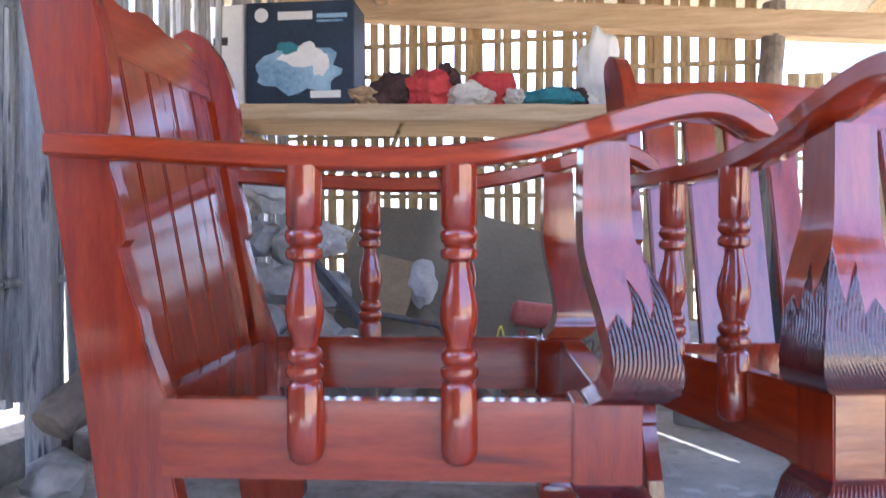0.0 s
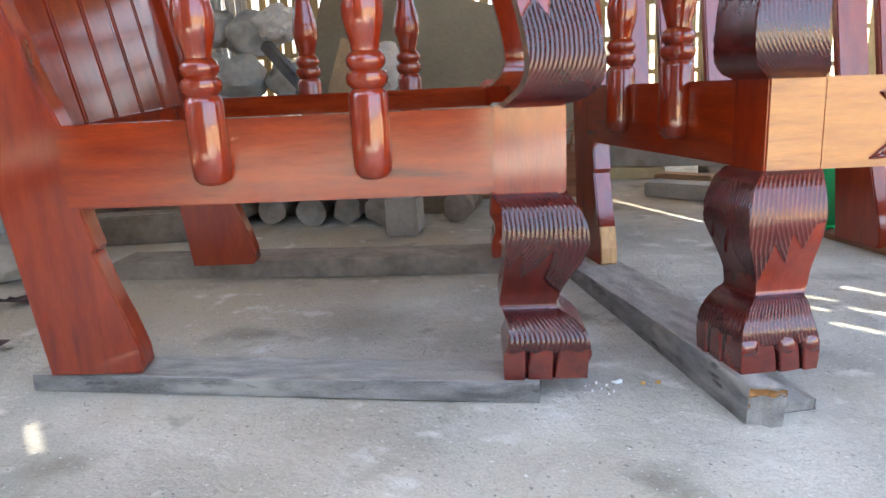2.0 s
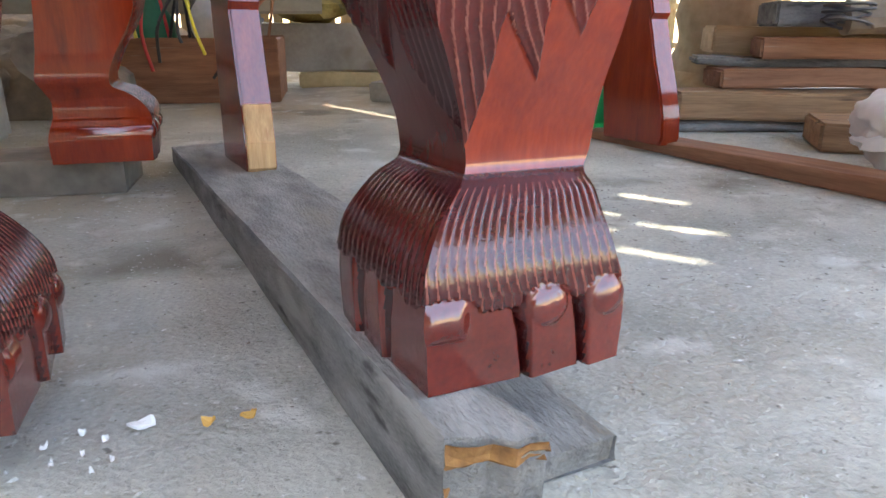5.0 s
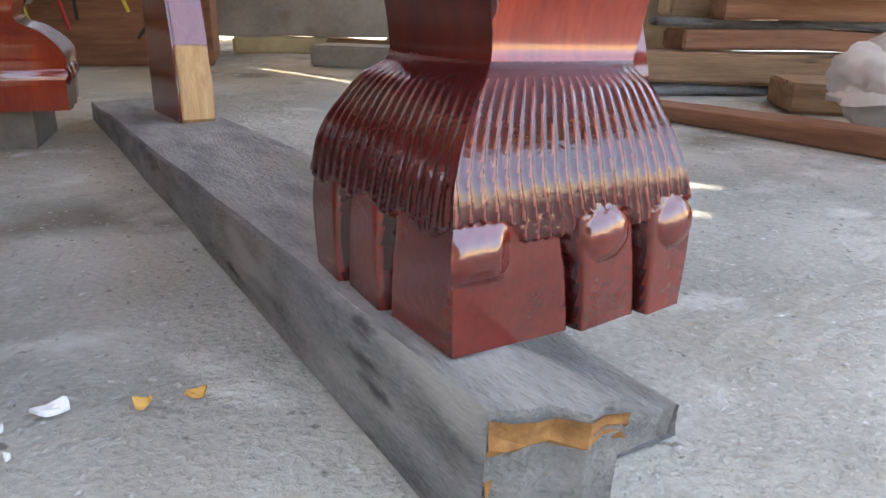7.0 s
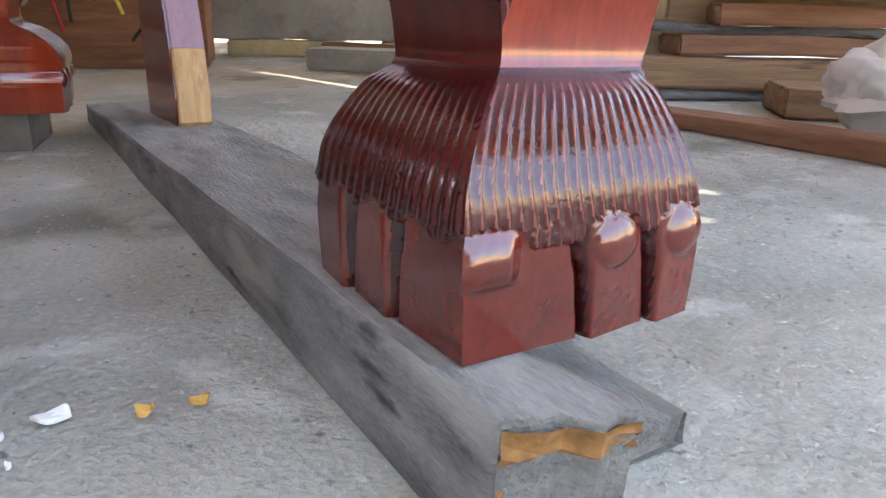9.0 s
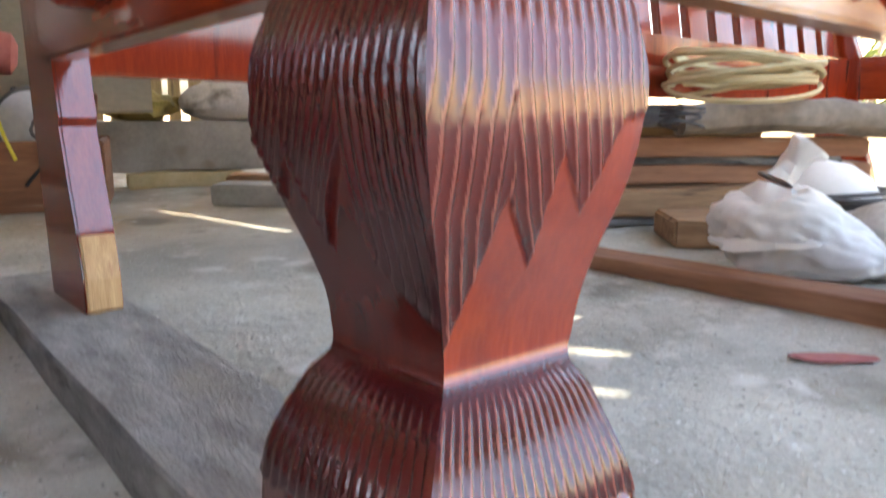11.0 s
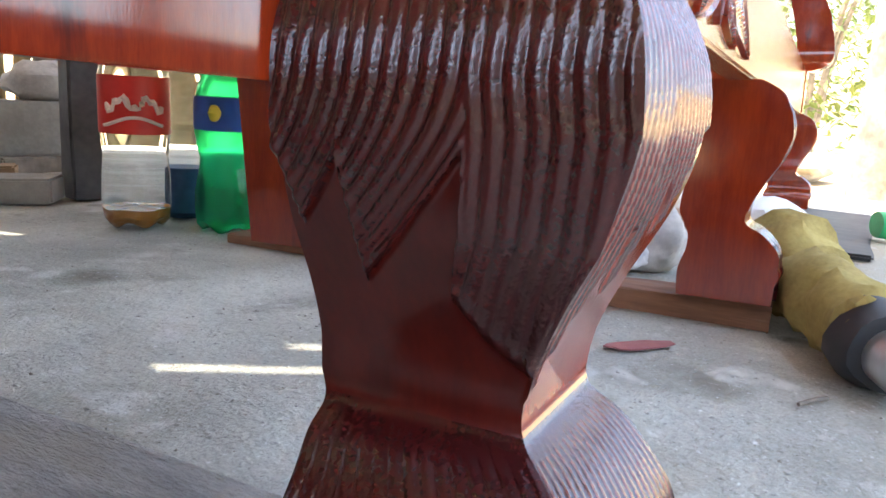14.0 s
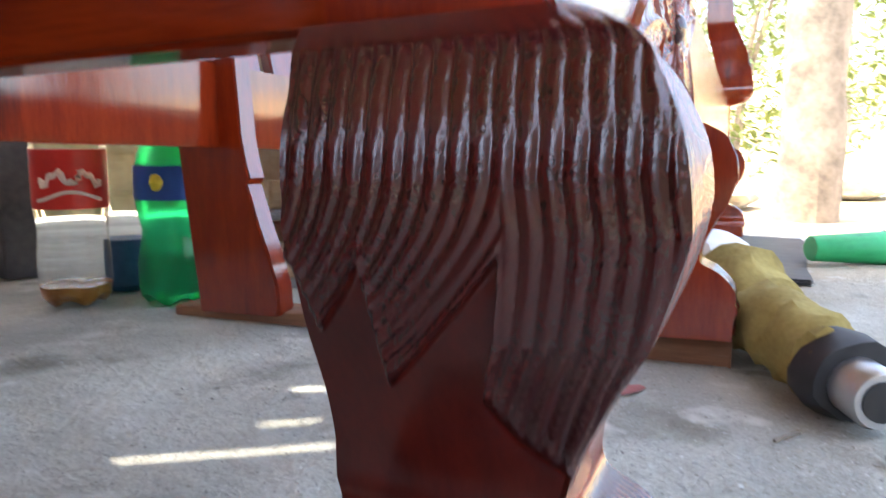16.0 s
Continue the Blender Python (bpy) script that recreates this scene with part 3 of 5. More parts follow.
def seat(name, m, width, middle, raw_tips, block_front, slat_half, extra, label, category):
    """A carved wooden seat frame without cushions: origin at the outer corner of its right front paw, x along the front, y to the back."""
    ob = thing(name, m, label, category, "carved living room set")
    drop = 0.011 if middle else 0.0
    for flip in (False, True):
        shift = width if flip else 0.0
        for nm, tb, inn, rel, z0, z1, rows, cols, lb in (("front_leg", FACE_LOW, LEG_INNER, relief_low, 0.0, 0.276, 300, 160, "lion-paw leg with dark carved hair and toes"),
                                                         ("arm_post", FACE_HIGH, INNER_HIGH, relief_high, 0.40, 0.80, 180, 90, "curved arm post with dark carved tufts")):
            p = carved_post(nm, tb, inn, rel, z0, z1, rows, cols, ob, lb, flip)
            p.location.x = shift
        def x(v):
            return width - v if flip else v
        def span(a, b):
            return min(x(a), x(b)), max(x(a), x(b))
        a, b = span(0.050, 0.136)
        bm = solid(a, block_front, 0.2735, b, 0.136, 0.4025, 0.0025)
        # on the sofa only the block's front face gets the painted golden reflection
        for f in bm.faces:
            f.material_index = 1 if middle and f.calc_center_median().y < block_front + 0.001 else 0
        part("leg_block", bm, (VARNISH, GOLD_SHEEN), ob)
        a, b = span(0.056, 0.088)
        part("side_rail", solid(a, 0.134, 0.275, b, 0.76 + extra, 0.401, 0.003), VARNISH_Y, ob)
        a, b = span(0.064, 0.104)
        rear = part("rear_leg", slab([(q[0] + extra, q[1] if q[1] > 0.02 else q[1] - drop) for q in REAR], a, b, "x", 0.003), VARNISH, ob, smooth=True)
        if raw_tips and not flip:
            part("bare_tip", slab([(0.689, 0.004 - drop), (0.6815, 0.012 - drop), (0.6835, 0.035), (0.695, 0.083), (0.72, 0.088), (0.72, 0.004 - drop)], a + 0.0015, b - 0.0015, "x", 0.0015), RAW, rear, "unvarnished pale wood on the foot's front edge")
        for y in (0.31, 0.548):
            bal = part("baluster", lathe(BALUSTER, 28), VARNISH, ob, "turned baluster with beads and a swelling", True)
            bal.location = (x(0.046), y, 0)
        arm = armrest(ob, 0.0)
        if flip:
            arm.location.x = width - 0.124
    part("front_rail", solid(0.134, block_front + 0.002, 0.2745, width - 0.134, 0.086, 0.4015, 0.003), GOLD_SHEEN if middle else VARNISH_Y, ob)
    part("back_rail", solid(0.104, 0.775 + extra, 0.262, width - 0.104, 0.805 + extra, 0.395, 0.003), VARNISH, ob)
    def back_y(z):
        return 0.815 + extra + 0.175 * (z - 0.4)
    crest = [(0.104, 0.975), (0.104, 1.075)]
    for i in range(1, 24):
        u = i / 24
        crest.append((0.104 + (width - 0.208) * u, 1.083 + 0.012 * math.sin(math.pi * u) - 0.008 * math.cos(6 * math.pi * u)))
    crest += [(width - 0.104, 1.075), (width - 0.104, 0.975)]
    bm = slab(crest, -0.014, 0.014, "y", 0.004)
    for v in bm.verts:
        v.co.y += back_y(v.co.z)
    part("crest_rail", bm, VARNISH_Y, ob, smooth=True)
    count = round((width - 0.25) / 0.115)
    for i in range(count):
        cx = 0.125 + (width - 0.25) * (i + 0.5) / count
        bm = solid(cx - slat_half, -0.011, 0.36, cx + slat_half, 0.011, 0.985, 0.003)
        for v in bm.verts:
            v.co.y += back_y(v.co.z)
        part("back_slat", bm, VARNISH, ob)
    if middle:
        mid = carved_post("middle_leg", FACE_LOW, LEG_INNER, relief_low, 0.0, 0.276, 150, 60, ob, "paw leg under the middle of the front rail", False, False)
        mid.location.x = 0.744
        part("rear_middle_leg", slab([(q[0] - 0.012, q[1] if q[1] > 0.02 else q[1] - 0.008) for q in REAR if q[1] < 0.41], 0.766, 0.808, "x", 0.003), VARNISH, ob, smooth=True)
        flower(ob, 0.432)
    return ob


SOFA_AT = Matrix.Translation((0.325, -0.03, 0.058)) @ pose(0, 0, 0, 0, 0, 18.6) @ pose(0, 0, 0, -1.5, 1.2, 0)
seat("sofa", SOFA_AT, 2.35, True, True, 0.050, 0.042, 0.0, "long red varnished sofa frame with carved front, no cushions", "sofa")
CHAIR_AT = pose(0.126, 0.012, 0.030, 0, 0, 97.0) @ pose(0, 0, 0, 0, -1.3, 0)
seat("armchair", CHAIR_AT, 0.80, False, False, 0.030, 0.050, 0.022, "red varnished carved armchair frame standing on battens", "armchair")


# ---- floor, ground, walls, roof ----
def yard_z(x, y):
    """The yard's height; the gentle rise beyond the open side is added for warm reflections."""
    return -0.03 + 0.13 * min(max(0.0, x - 8.0), 40.0)


bm = bmesh.new()
bmesh.ops.create_grid(bm, x_segments=110, y_segments=130, size=1)
for v in bm.verts:
    x, y = v.co.x * 2.4 + 0.3, v.co.y * 3.0 + 0.2
    v.co = Vector((x, y, -0.002 + 0.0025 * noise.noise(Vector((x * 2.3, y * 2.3, 0))) + 0.0012 * noise.noise(Vector((x * 9, y * 9, 3)))))
tagged(part("floor", bm, CONCRETE, smooth=True), "dusty grey concrete floor with stains", "floor", kind="structure")
bm = bmesh.new()
bmesh.ops.create_grid(bm, x_segments=90, y_segments=90, size=1)
for v in bm.verts:
    r = max(abs(v.co.x), abs(v.co.y))
    x, y = v.co.x * (8 + 292 * r ** 4), v.co.y * (8 + 292 * r ** 4)
    v.co = Vector((x, y, yard_z(x, y)))
tagged(part("ground", bm, EARTH), "dry pale earth around the open workshop", "ground", kind="structure")

# the left wall: upright grey sticks that end above the floor; its near, unseen stretch is added
wall = thing("wall_left", pose(-1.62, 0, 0), "wall of upright grey weathered sticks", "wall", kind="structure")
stick_meshes = []
for k in range(6):
    pts = [(0.006 * math.sin(k + j * 1.3), 0.008 * math.cos(k * 2 + j), z) for j, z in enumerate((0.0, 0.5, 1.0, 1.5, 2.0))]
    o = part("stick", tube(pts, [0.019, 0.018, 0.017, 0.016, 0.014], 7, 0.25, k), STICK, wall, smooth=True)
    stick_meshes.append(o.data)
    bpy.data.objects.remove(o)
y, k = -2.28, 0
while y < 2.95:
    o = new("stick", stick_meshes[k % 6])
    o.parent = wall
    o.location = (random.uniform(-0.02, 0.02), y, random.uniform(0.13, 0.24))
    o.rotation_euler = (random.uniform(-0.025, 0.025), random.uniform(-0.02, 0.02), random.uniform(0, 6))
    # out of view, kept low so a band of sky reaches the leg's flank
    if -1.1 < y < 0.1:
        o.scale.z = 0.42
    y += random.uniform(0.024, 0.034)
    k += 1
for z in (0.55, 1.35):
    part("lath", tube([(0.03, 0.1, z), (0.03, 1, z + 0.02), (0.03, 2.95, z)], 0.014, 7), STICK, wall, smooth=True)
    part("lath", tube([(0.03, -2.28, z), (0.03, -1.1, z)], 0.014, 7), STICK, wall, smooth=True)
# made thick to stop sun streaks under the sticks
part("foot_pole", tube([(-0.03, -2.28, 0.05), (-0.03, 2.95, 0.06)], 0.09, 9, 0.2), BARK, wall, smooth=True)

# the back wall: bamboo slats with bright gaps, tied by laths
wall = thing("wall_back", pose(0, 2.95, 0), "back wall of upright bamboo slats with gaps", "wall", kind="structure")
slat_mesh = None
x = -1.62
while x < 2.35:
    if not slat_mesh:
        o = part("slat", solid(-0.024, -0.006, 0, 0.024, 0.006, 2.05, 0.002, 0.006, 8), SLATWOOD, wall)
        slat_mesh = o.data
        bpy.data.objects.remove(o)
    o = new("slat", slat_mesh)
    o.parent = wall
    low = x > 1.0
    o.location = (x, random.uniform(-0.008, 0.008), 0.02)
    o.scale = (random.uniform(0.8, 1.25), 1, 1.0 if not low else 0.75)
    o.rotation_euler = (0, random.uniform(-0.012, 0.012), 0)
    x += random.uniform(0.066, 0.086)
for i in range(11):
    part("lath", solid(-1.62, -0.022, 0.08 + i * 0.17, 2.35 if i < 9 else 1.0, -0.008, 0.105 + i * 0.17, 0.003, 0.004, 12), SLATWOOD, wall)

def sloping(bm):
    """Lowers a beam towards the open side, as the roof falls."""
    for v in bm.verts:
        v.co.z -= 0.09 * (v.co.x + 0.5)
    return bm


# added out of view: dark planks that cut light and reflections from the front left
wall = thing("blocking_wall", pose(0, -2.3, 0), "unseen dark plank wall added behind the camera to cut light", "wall", kind="structure")
for i in range(12):
    part("plank", solid(-1.62 + 0.16 * i, -0.012, -0.03, -1.465 + 0.16 * i, 0.012, 2.7, 0.003), DARKPLANK, wall)
tagged(part("roof_beam", sloping(solid(-1.75, 2.80, 1.86, 2.45, 2.92, 1.99, 0.008, 0.006, 16)), PALEPLANK), "pale rough roof beam over the back wall", "beam", kind="structure")
tagged(part("corner_post", tube(spline([(1.02, 2.86, 0), (1.0, 2.87, 1.0), (1.03, 2.86, 1.9)], 6), 0.055, 10, 0.2), BARK), "grey wooden post in the back wall", "post", kind="structure")
tagged(part("corner_post", tube(spline([(-1.44, 0.70, -0.02), (-1.46, 0.71, 1.0), (-1.47, 0.70, 2.2)], 6), 0.045, 10, 0.15, 4), STICK), "dark grey wooden post beside the stick wall", "post", kind="structure")
for i, xx in enumerate((-1.0, 0.33, 1.6)):
    bm = solid(-0.035, -0.85, -0.05, 0.035, 2.6, 0.05, 0.005, 0.006, 14, i)
    o = tagged(part("rafter", bm, PALEPLANK), "rough sawn roof rafter", "rafter", "rafters", kind="structure")
    o.matrix_world = pose(xx, 0.55, 2.17 - 0.085 * max(0.0, xx), -3.5, 0, 0)

# corrugated roof with a few cracks through which the sun falls
HOLES = []
for x0, y0, x1, y1, w in ((0.253, 1.68, 0.50, 1.284, 0.026), (0.238, 0.716, 0.262, 0.69, 0.05), (0.675, 0.597, 0.737, 0.54, 0.026), (0.637, 0.459, 0.712, 0.405, 0.022), (0.424, 0.568, 0.60, 0.43, 0.024),
                          (0.577, 0.365, 0.645, 0.315, 0.02), (0.561, 0.547, 0.618, 0.505, 0.018), (-0.705, -0.130, -0.640, -0.205, 0.015), (0.45, 1.98, 0.56, 1.86, 0.03), (0.30, 2.05, 0.36, 1.98, 0.03)):
    HOLES.append((x0, y0, x1, y1, w))


def roof_z(x, y):
    return 2.235 - 0.061 * (y - 0.55) - 0.085 * max(0.0, x)


def cracked(x, y):
    z = roof_z(x, y)
    k = z / SUN_FROM.z
    fx, fy = x - SUN_FROM.x * k, y - SUN_FROM.y * k
    for x0, y0, x1, y1, w in HOLES:
        d = Vector((x1 - x0, y1 - y0))
        u = max(0.0, min(1.0, ((fx - x0) * d.x + (fy - y0) * d.y) / d.length_squared))
        if (fx - x0 - u * d.x) ** 2 + (fy - y0 - u * d.y) ** 2 < (w * 0.14) ** 2:
            return True
    return False


nx, ny = 520, 600
xs, ys = np.linspace(-2.3, 2.3, nx + 1), np.linspace(-0.8, 3.3, ny + 1)
verts = [(x, y, roof_z(x, y) + 0.011 * math.sin(x * 2 * math.pi / 0.076)) for y in ys for x in xs]
faces = [(j * (nx + 1) + i, j * (nx + 1) + i + 1, (j + 1) * (nx + 1) + i + 1, (j + 1) * (nx + 1) + i) for j in range(ny) for i in range(nx) if not cracked((xs[i] + xs[i + 1]) / 2, (ys[j] + ys[j + 1]) / 2)]
me = bpy.data.meshes.new("roof")
me.from_pydata(verts, [], faces)
me.materials.append(ROOFTIN)
me.polygons.foreach_set("use_smooth", [True] * len(faces))
# an unseen sheet added before the roof to keep sky light off the flank
nx = 120
verts = [(x, y, roof_z(x, y) - 0.03 + 0.011 * math.sin(x * 2 * math.pi / 0.076)) for y in (-1.25, -0.76) for x in np.linspace(-2.3, 0.12, nx + 1)]
awning = bpy.data.meshes.new("awning")
awning.from_pydata(verts, [], [(i, i + 1, nx + 2 + i, nx + 1 + i) for i in range(nx)])
awning.materials.append(ROOFTIN)
tagged(new("awning", awning), "unseen corrugated sheet added to shade the front left", "roof", kind="structure")
tagged(new("ceiling", me), "old corrugated metal roof with cracks", "roof", kind="structure")


# ---- battens under the seats ----
def splintered(c, k):
    """How far the rotten end stands out across the board (c) and up its height (k)."""
    out = float(np.interp(c, (0, 0.3, 0.45, 0.6, 1), (-0.024, -0.042, -0.042, -0.034, -0.02)))
    return out * (0.15 + 0.85 * k) + (0.008 * noise.noise(Vector((c * 9, 0, 5))) + 0.015 * abs(noise.noise(Vector((c * 31, 3, 1))))) * k


def batten(x0, y0, x1, y1, wide, h0, h1, material, label, broken=False):
    """A board laid on the floor from one point to another; heights at its two ends; the first end may be splintered and rotten."""
    a, b = Vector((x0, y0, 0)), Vector((x1, y1, 0))
    length = (b - a).length
    ring = [(0.0, 0.0), (0.0, 0.35), (0.0, 0.7), (0.0, 0.94), (0.02, 1.0)] + [(k / 16, 1.0) for k in range(1, 16)] + [(0.98, 1.0), (1.0, 0.94), (1.0, 0.7), (1.0, 0.35), (1.0, 0.0)]
    bm = bmesh.new()
    loops, buried = [], set()
    for i in range(61):
        u = (i / 60) ** 1.6
        loop = []
        for c, k in ring:
            dusty = False
            x, y = u * length, c * wide
            h = h0 + (h1 - h0) * u + 0.0016 * noise.noise(Vector((x * 14, c * 9, h1 * 90))) + 0.0008 * noise.noise(Vector((x * 6, c * 40, 4)))
            if broken:
                worn = step((c - 0.33) / 0.27 + 0.18 * noise.noise(Vector((x * 30, c * 4, 7)))) * step(1.3 - u * 6)
                h -= 0.72 * h * worn
                dusty = worn > 0.3
                x += splintered(c, k * (1 - worn)) * max(0.0, 1 - u * 9)
            loop.append(bm.verts.new((x, y + 0.0025 * noise.noise(Vector((x * 6, c * 3, 2 + k))), h * k)))
            if dusty:
                buried.add(loop[-1])
        loops.append(loop)
    for r0, r1 in zip(loops, loops[1:]):
        for k in range(len(ring) - 1):
            f = bm.faces.new((r0[k], r0[k + 1], r1[k + 1], r1[k]))
            f.material_index = 1 if r0[k + 1] in buried or ring[k][1] == 1.0 and ring[k + 1][1] == 1.0 else 0
        bm.faces.new((r0[-1], r0[0], r1[0], r1[-1]))
    top = loops[0][4:21]
    low = [bm.verts.new((v.co.x + 0.004, v.co.y, -0.004)) for v in top]
    for k in range(len(top) - 1):
        bm.faces.new((top[k], top[k + 1], low[k + 1], low[k])).material_index = 1
    bm.faces.new(loops[0][:5] + low[:1]), bm.faces.new(loops[0][20:] + low[-1:]), bm.faces.new(loops[-1])
    edge = [v.co.copy() for v in top if abs(v.co.y) < abs(wide) * 0.5]
    ob = thing("batten", Matrix.Translation(a) @ Matrix.Rotation(math.atan2((b - a).y, (b - a).x), 4, "Z"), label, "board", "battens under the seats")
    part("board", bm, (material, DUST if material == OLDWOOD else material), ob, smooth=True)
    if broken:
        bm = bmesh.new()
        grid = []
        for v in edge:
            c = abs(v.y / wide)
            deep = v.z * (0.72 - 0.95 * c) * (0.9 + 0.45 * noise.noise(Vector((c * 17, 1, 4))))
            grid.append([bm.verts.new((v.x - 0.003 + 0.010 * (k / 9) + 0.006 * noise.noise(Vector((c * 22, k * 0.6, 3))), v.y, v.z - 0.003 - deep * k / 9)) for k in range(10)])
        for r0, r1 in zip(grid, grid[1:]):
            for k in range(9):
                bm.faces.new((r0[k], r1[k], r1[k + 1], r0[k + 1]))
        part("rotten_end", bm, ROT, ob, "crumbling orange rotten end")
    return ob


batten(0.3215, -0.038, 0.012, 0.915, -0.118, 0.058, 0.025, OLDWOOD, "thick weathered grey board with a rotten end", True)
batten(0.050, -0.010, -0.783, -0.020, -0.09, 0.030, 0.028, OLDWOOD, "weathered grey board lying flat on the floor")
batten(-0.004, 0.695, -1.06, 0.632, -0.12, 0.048, 0.045, BARK, "brown weathered board lying on the floor")
batten(1.10, 0.235, 0.775, 1.06, -0.07, 0.034, 0.016, REDPLANK, "reddish brown sawn board lying on the floor")


# ---- bottles behind the sofa ----
def bottle(x, y, radius, height, body, label, turn, kind):
    """A soda bottle with a lobed foot, a printed sleeve and a cap."""
    ob = thing("bottle", pose(x, y, 0.001, 0, 0, turn), label, "bottle", "empty bottles on the floor")
    r = radius
    if kind == "waisted":
        prof = [(r * 0.5, 0.004), (r * 0.78, 0.0), (r * 0.95, 0.012), (r, 0.035), (r * 1.0, 0.075), (r * 0.9, 0.11), (r * 0.84, 0.135), (r * 0.93, 0.16), (r, 0.185), (r, 0.235), (r * 0.9, 0.27), (r * 0.62, 0.31), (r * 0.3, 0.345), (r * 0.24, 0.355), (r * 0.24, height)]
    else:
        prof = [(r * 0.45, 0.006), (r * 0.74, 0.0), (r * 0.94, 0.014), (r, 0.045), (r * 0.98, 0.10), (r * 0.93, 0.135), (r * 0.98, 0.165), (r, 0.175), (r, 0.28), (r * 0.9, 0.31), (r * 0.55, 0.345), (r * 0.28, 0.37), (r * 0.24, 0.375), (r * 0.24, height)]
    part("body", lathe(prof, 40, 5, 0.012, 0.045), body, ob, smooth=True)
    if kind == "cola":
        part("dregs", lathe([(r * 0.44, 0.008), (r * 0.72, 0.002), (r * 0.92, 0.016), (r * 0.96, 0.036), (0.002, 0.037)], 40, 5, 0.012, 0.045), AMBER, ob, "amber dregs in the foot", True)
        sleeve = part("sleeve", lathe([(r * 1.008, 0.176), (r * 1.012, 0.18), (r * 1.012, 0.275), (r * 1.008, 0.279)], 40), LABELRED, ob, "red printed sleeve with pale lettering", True)
        pts = [((r * 1.02) * math.cos(a), (r * 1.02) * math.sin(a), 0.23 + 0.010 * math.sin(a * 9) + 0.004 * math.sin(a * 23)) for a in [-2.4 + 0.06 * i for i in range(28)]]
        part("pale_script", tube(pts, [0.003 + 0.004 * abs(math.sin(i * 0.8)) for i in range(28)], 6), LABELPALE, sleeve, smooth=True)
        pts = [((r * 1.02) * math.cos(a), (r * 1.02) * math.sin(a), 0.198 + 0.008 * math.sin(a * 3)) for a in [-2.5 + 0.06 * i for i in range(30)]]
        part("pale_ribbon", tube(pts, 0.0035, 6), LABELPALE, sleeve, smooth=True)
    if kind == "waisted":
        sleeve = part("sleeve", lathe([(r * 1.008, 0.19), (r * 1.015, 0.195), (r * 1.015, 0.242), (r * 1.0, 0.25)], 40), LABELBLUE, ob, "blue and green printed sleeve", True)
        pts = [((r * 1.02) * math.cos(a), (r * 1.02) * math.sin(a), 0.222) for a in [-2.75 + 0.05 * i for i in range(8)]]
        part("yellow_mark", tube(pts, [0.004, 0.011, 0.015, 0.017, 0.017, 0.015, 0.011, 0.004], 6), LABELYELLOW, sleeve, smooth=True)
    if kind == "plain":
        part("blue_foot", lathe([(r * 0.7, 0.001), (r * 1.01, 0.014), (r * 1.03, 0.04), (r * 1.03, 0.10), (r * 1.01, 0.104)], 40), BLUE, ob, "dark blue band round the foot", True)
    part("cap", lathe([(r * 0.3, height - 0.004), (r * 0.3, height + 0.014), (r * 0.26, height + 0.016), (0.002, height + 0.016)], 18), LABELRED if kind == "cola" else BLUE, ob, smooth=True)


bottle(0.700, 1.275, 0.062, 0.39, CLEARPLASTIC, "large clear soda bottle with red sleeve and amber dregs", -21, "cola")
bottle(0.832, 1.165, 0.062, 0.37, GREENCLEAR, "green waisted soda bottle with blue and yellow sleeve", 8, "waisted")
bottle(0.822, 1.335, 0.046, 0.38, CLEARPLASTIC, "slim clear plastic bottle with dark blue foot", 40, "plain")


# ---- timber, beams and logs ----
def beam(name, a, b, wide, high, material, label, category, group="", seed=1, lean=0.0):
    """A sawn bar from a to b (its lower middle line)."""
    a, b = Vector(a), Vector(b)
    length = (b - a).length
    ob = part(name, solid(0, -wide / 2, 0, length, wide / 2, high, 0.005, 0.006, 14, seed), material)
    way = (b - a).normalized()
    ob.matrix_world = Matrix.Translation(a) @ way.to_track_quat("X", "Z").to_matrix().to_4x4() @ pose(0, 0, 0, lean, 0, 0)
    return tagged(ob, label, category, group)


beam("concrete_beam", (-0.02, 2.26, 0.05), (1.02, 2.24, 0.05), 0.12, 0.15, CEMENT, "long pale grey beam resting on scrap wood", "beam")
beam("scrap_plank", (0.16, 2.20, 0.0), (0.50, 2.24, 0.0), 0.10, 0.048, WIRE, "yellowish plank under the grey beam", "plank", seed=3)
beam("scrap_plank", (0.66, 2.19, 0.0), (0.95, 2.28, 0.0), 0.10, 0.048, BARK, "dark plank under the grey beam", "plank", seed=4)
beam("timber_offcut", (0.44, 1.93, 0.0), (0.64, 1.86, 0.0), 0.09, 0.06, PLANK, "brown timber offcut on the floor", "timber", seed=5)
beam("timber_offcut", (0.40, 1.78, 0.0), (0.66, 1.62, 0.0), 0.10, 0.055, CEMENT, "grey dusty block lying on the floor", "timber", seed=6)
beam("dark_post", (0.765, 1.66, 0.0), (0.765, 1.66, 0.9), 0.075, 0.075, IRON, "dark upright post behind the bottles", "post", seed=7)
PILE = "stacked timber beside the stump"
beam("timber", (0.99, 1.16, 0.0), (1.80, 1.02, 0.0), 0.12, 0.022, OLDWOOD, "dark plank at the bottom of the stack", "timber", PILE, 11)
beam("timber", (0.985, 1.145, 0.024), (1.75, 1.0, 0.024), 0.11, 0.058, PLANK, "wide light brown beam in the stack", "timber", PILE, 12)
beam("timber", (1.085, 1.18, 0.084), (1.82, 1.06, 0.084), 0.12, 0.040, REDPLANK, "greyish brown beam in the stack", "timber", PILE, 13)
beam("timber", (1.075, 1.25, 0.126), (1.70, 1.02, 0.126), 0.10, 0.018, OLDWOOD, "thin dark board in the stack", "timber", PILE, 14)
beam("timber", (1.175, 1.17, 0.146), (1.75, 1.00, 0.142), 0.10, 0.042, REDPLANK, "reddish brown beam on the stack", "timber", PILE, 15)
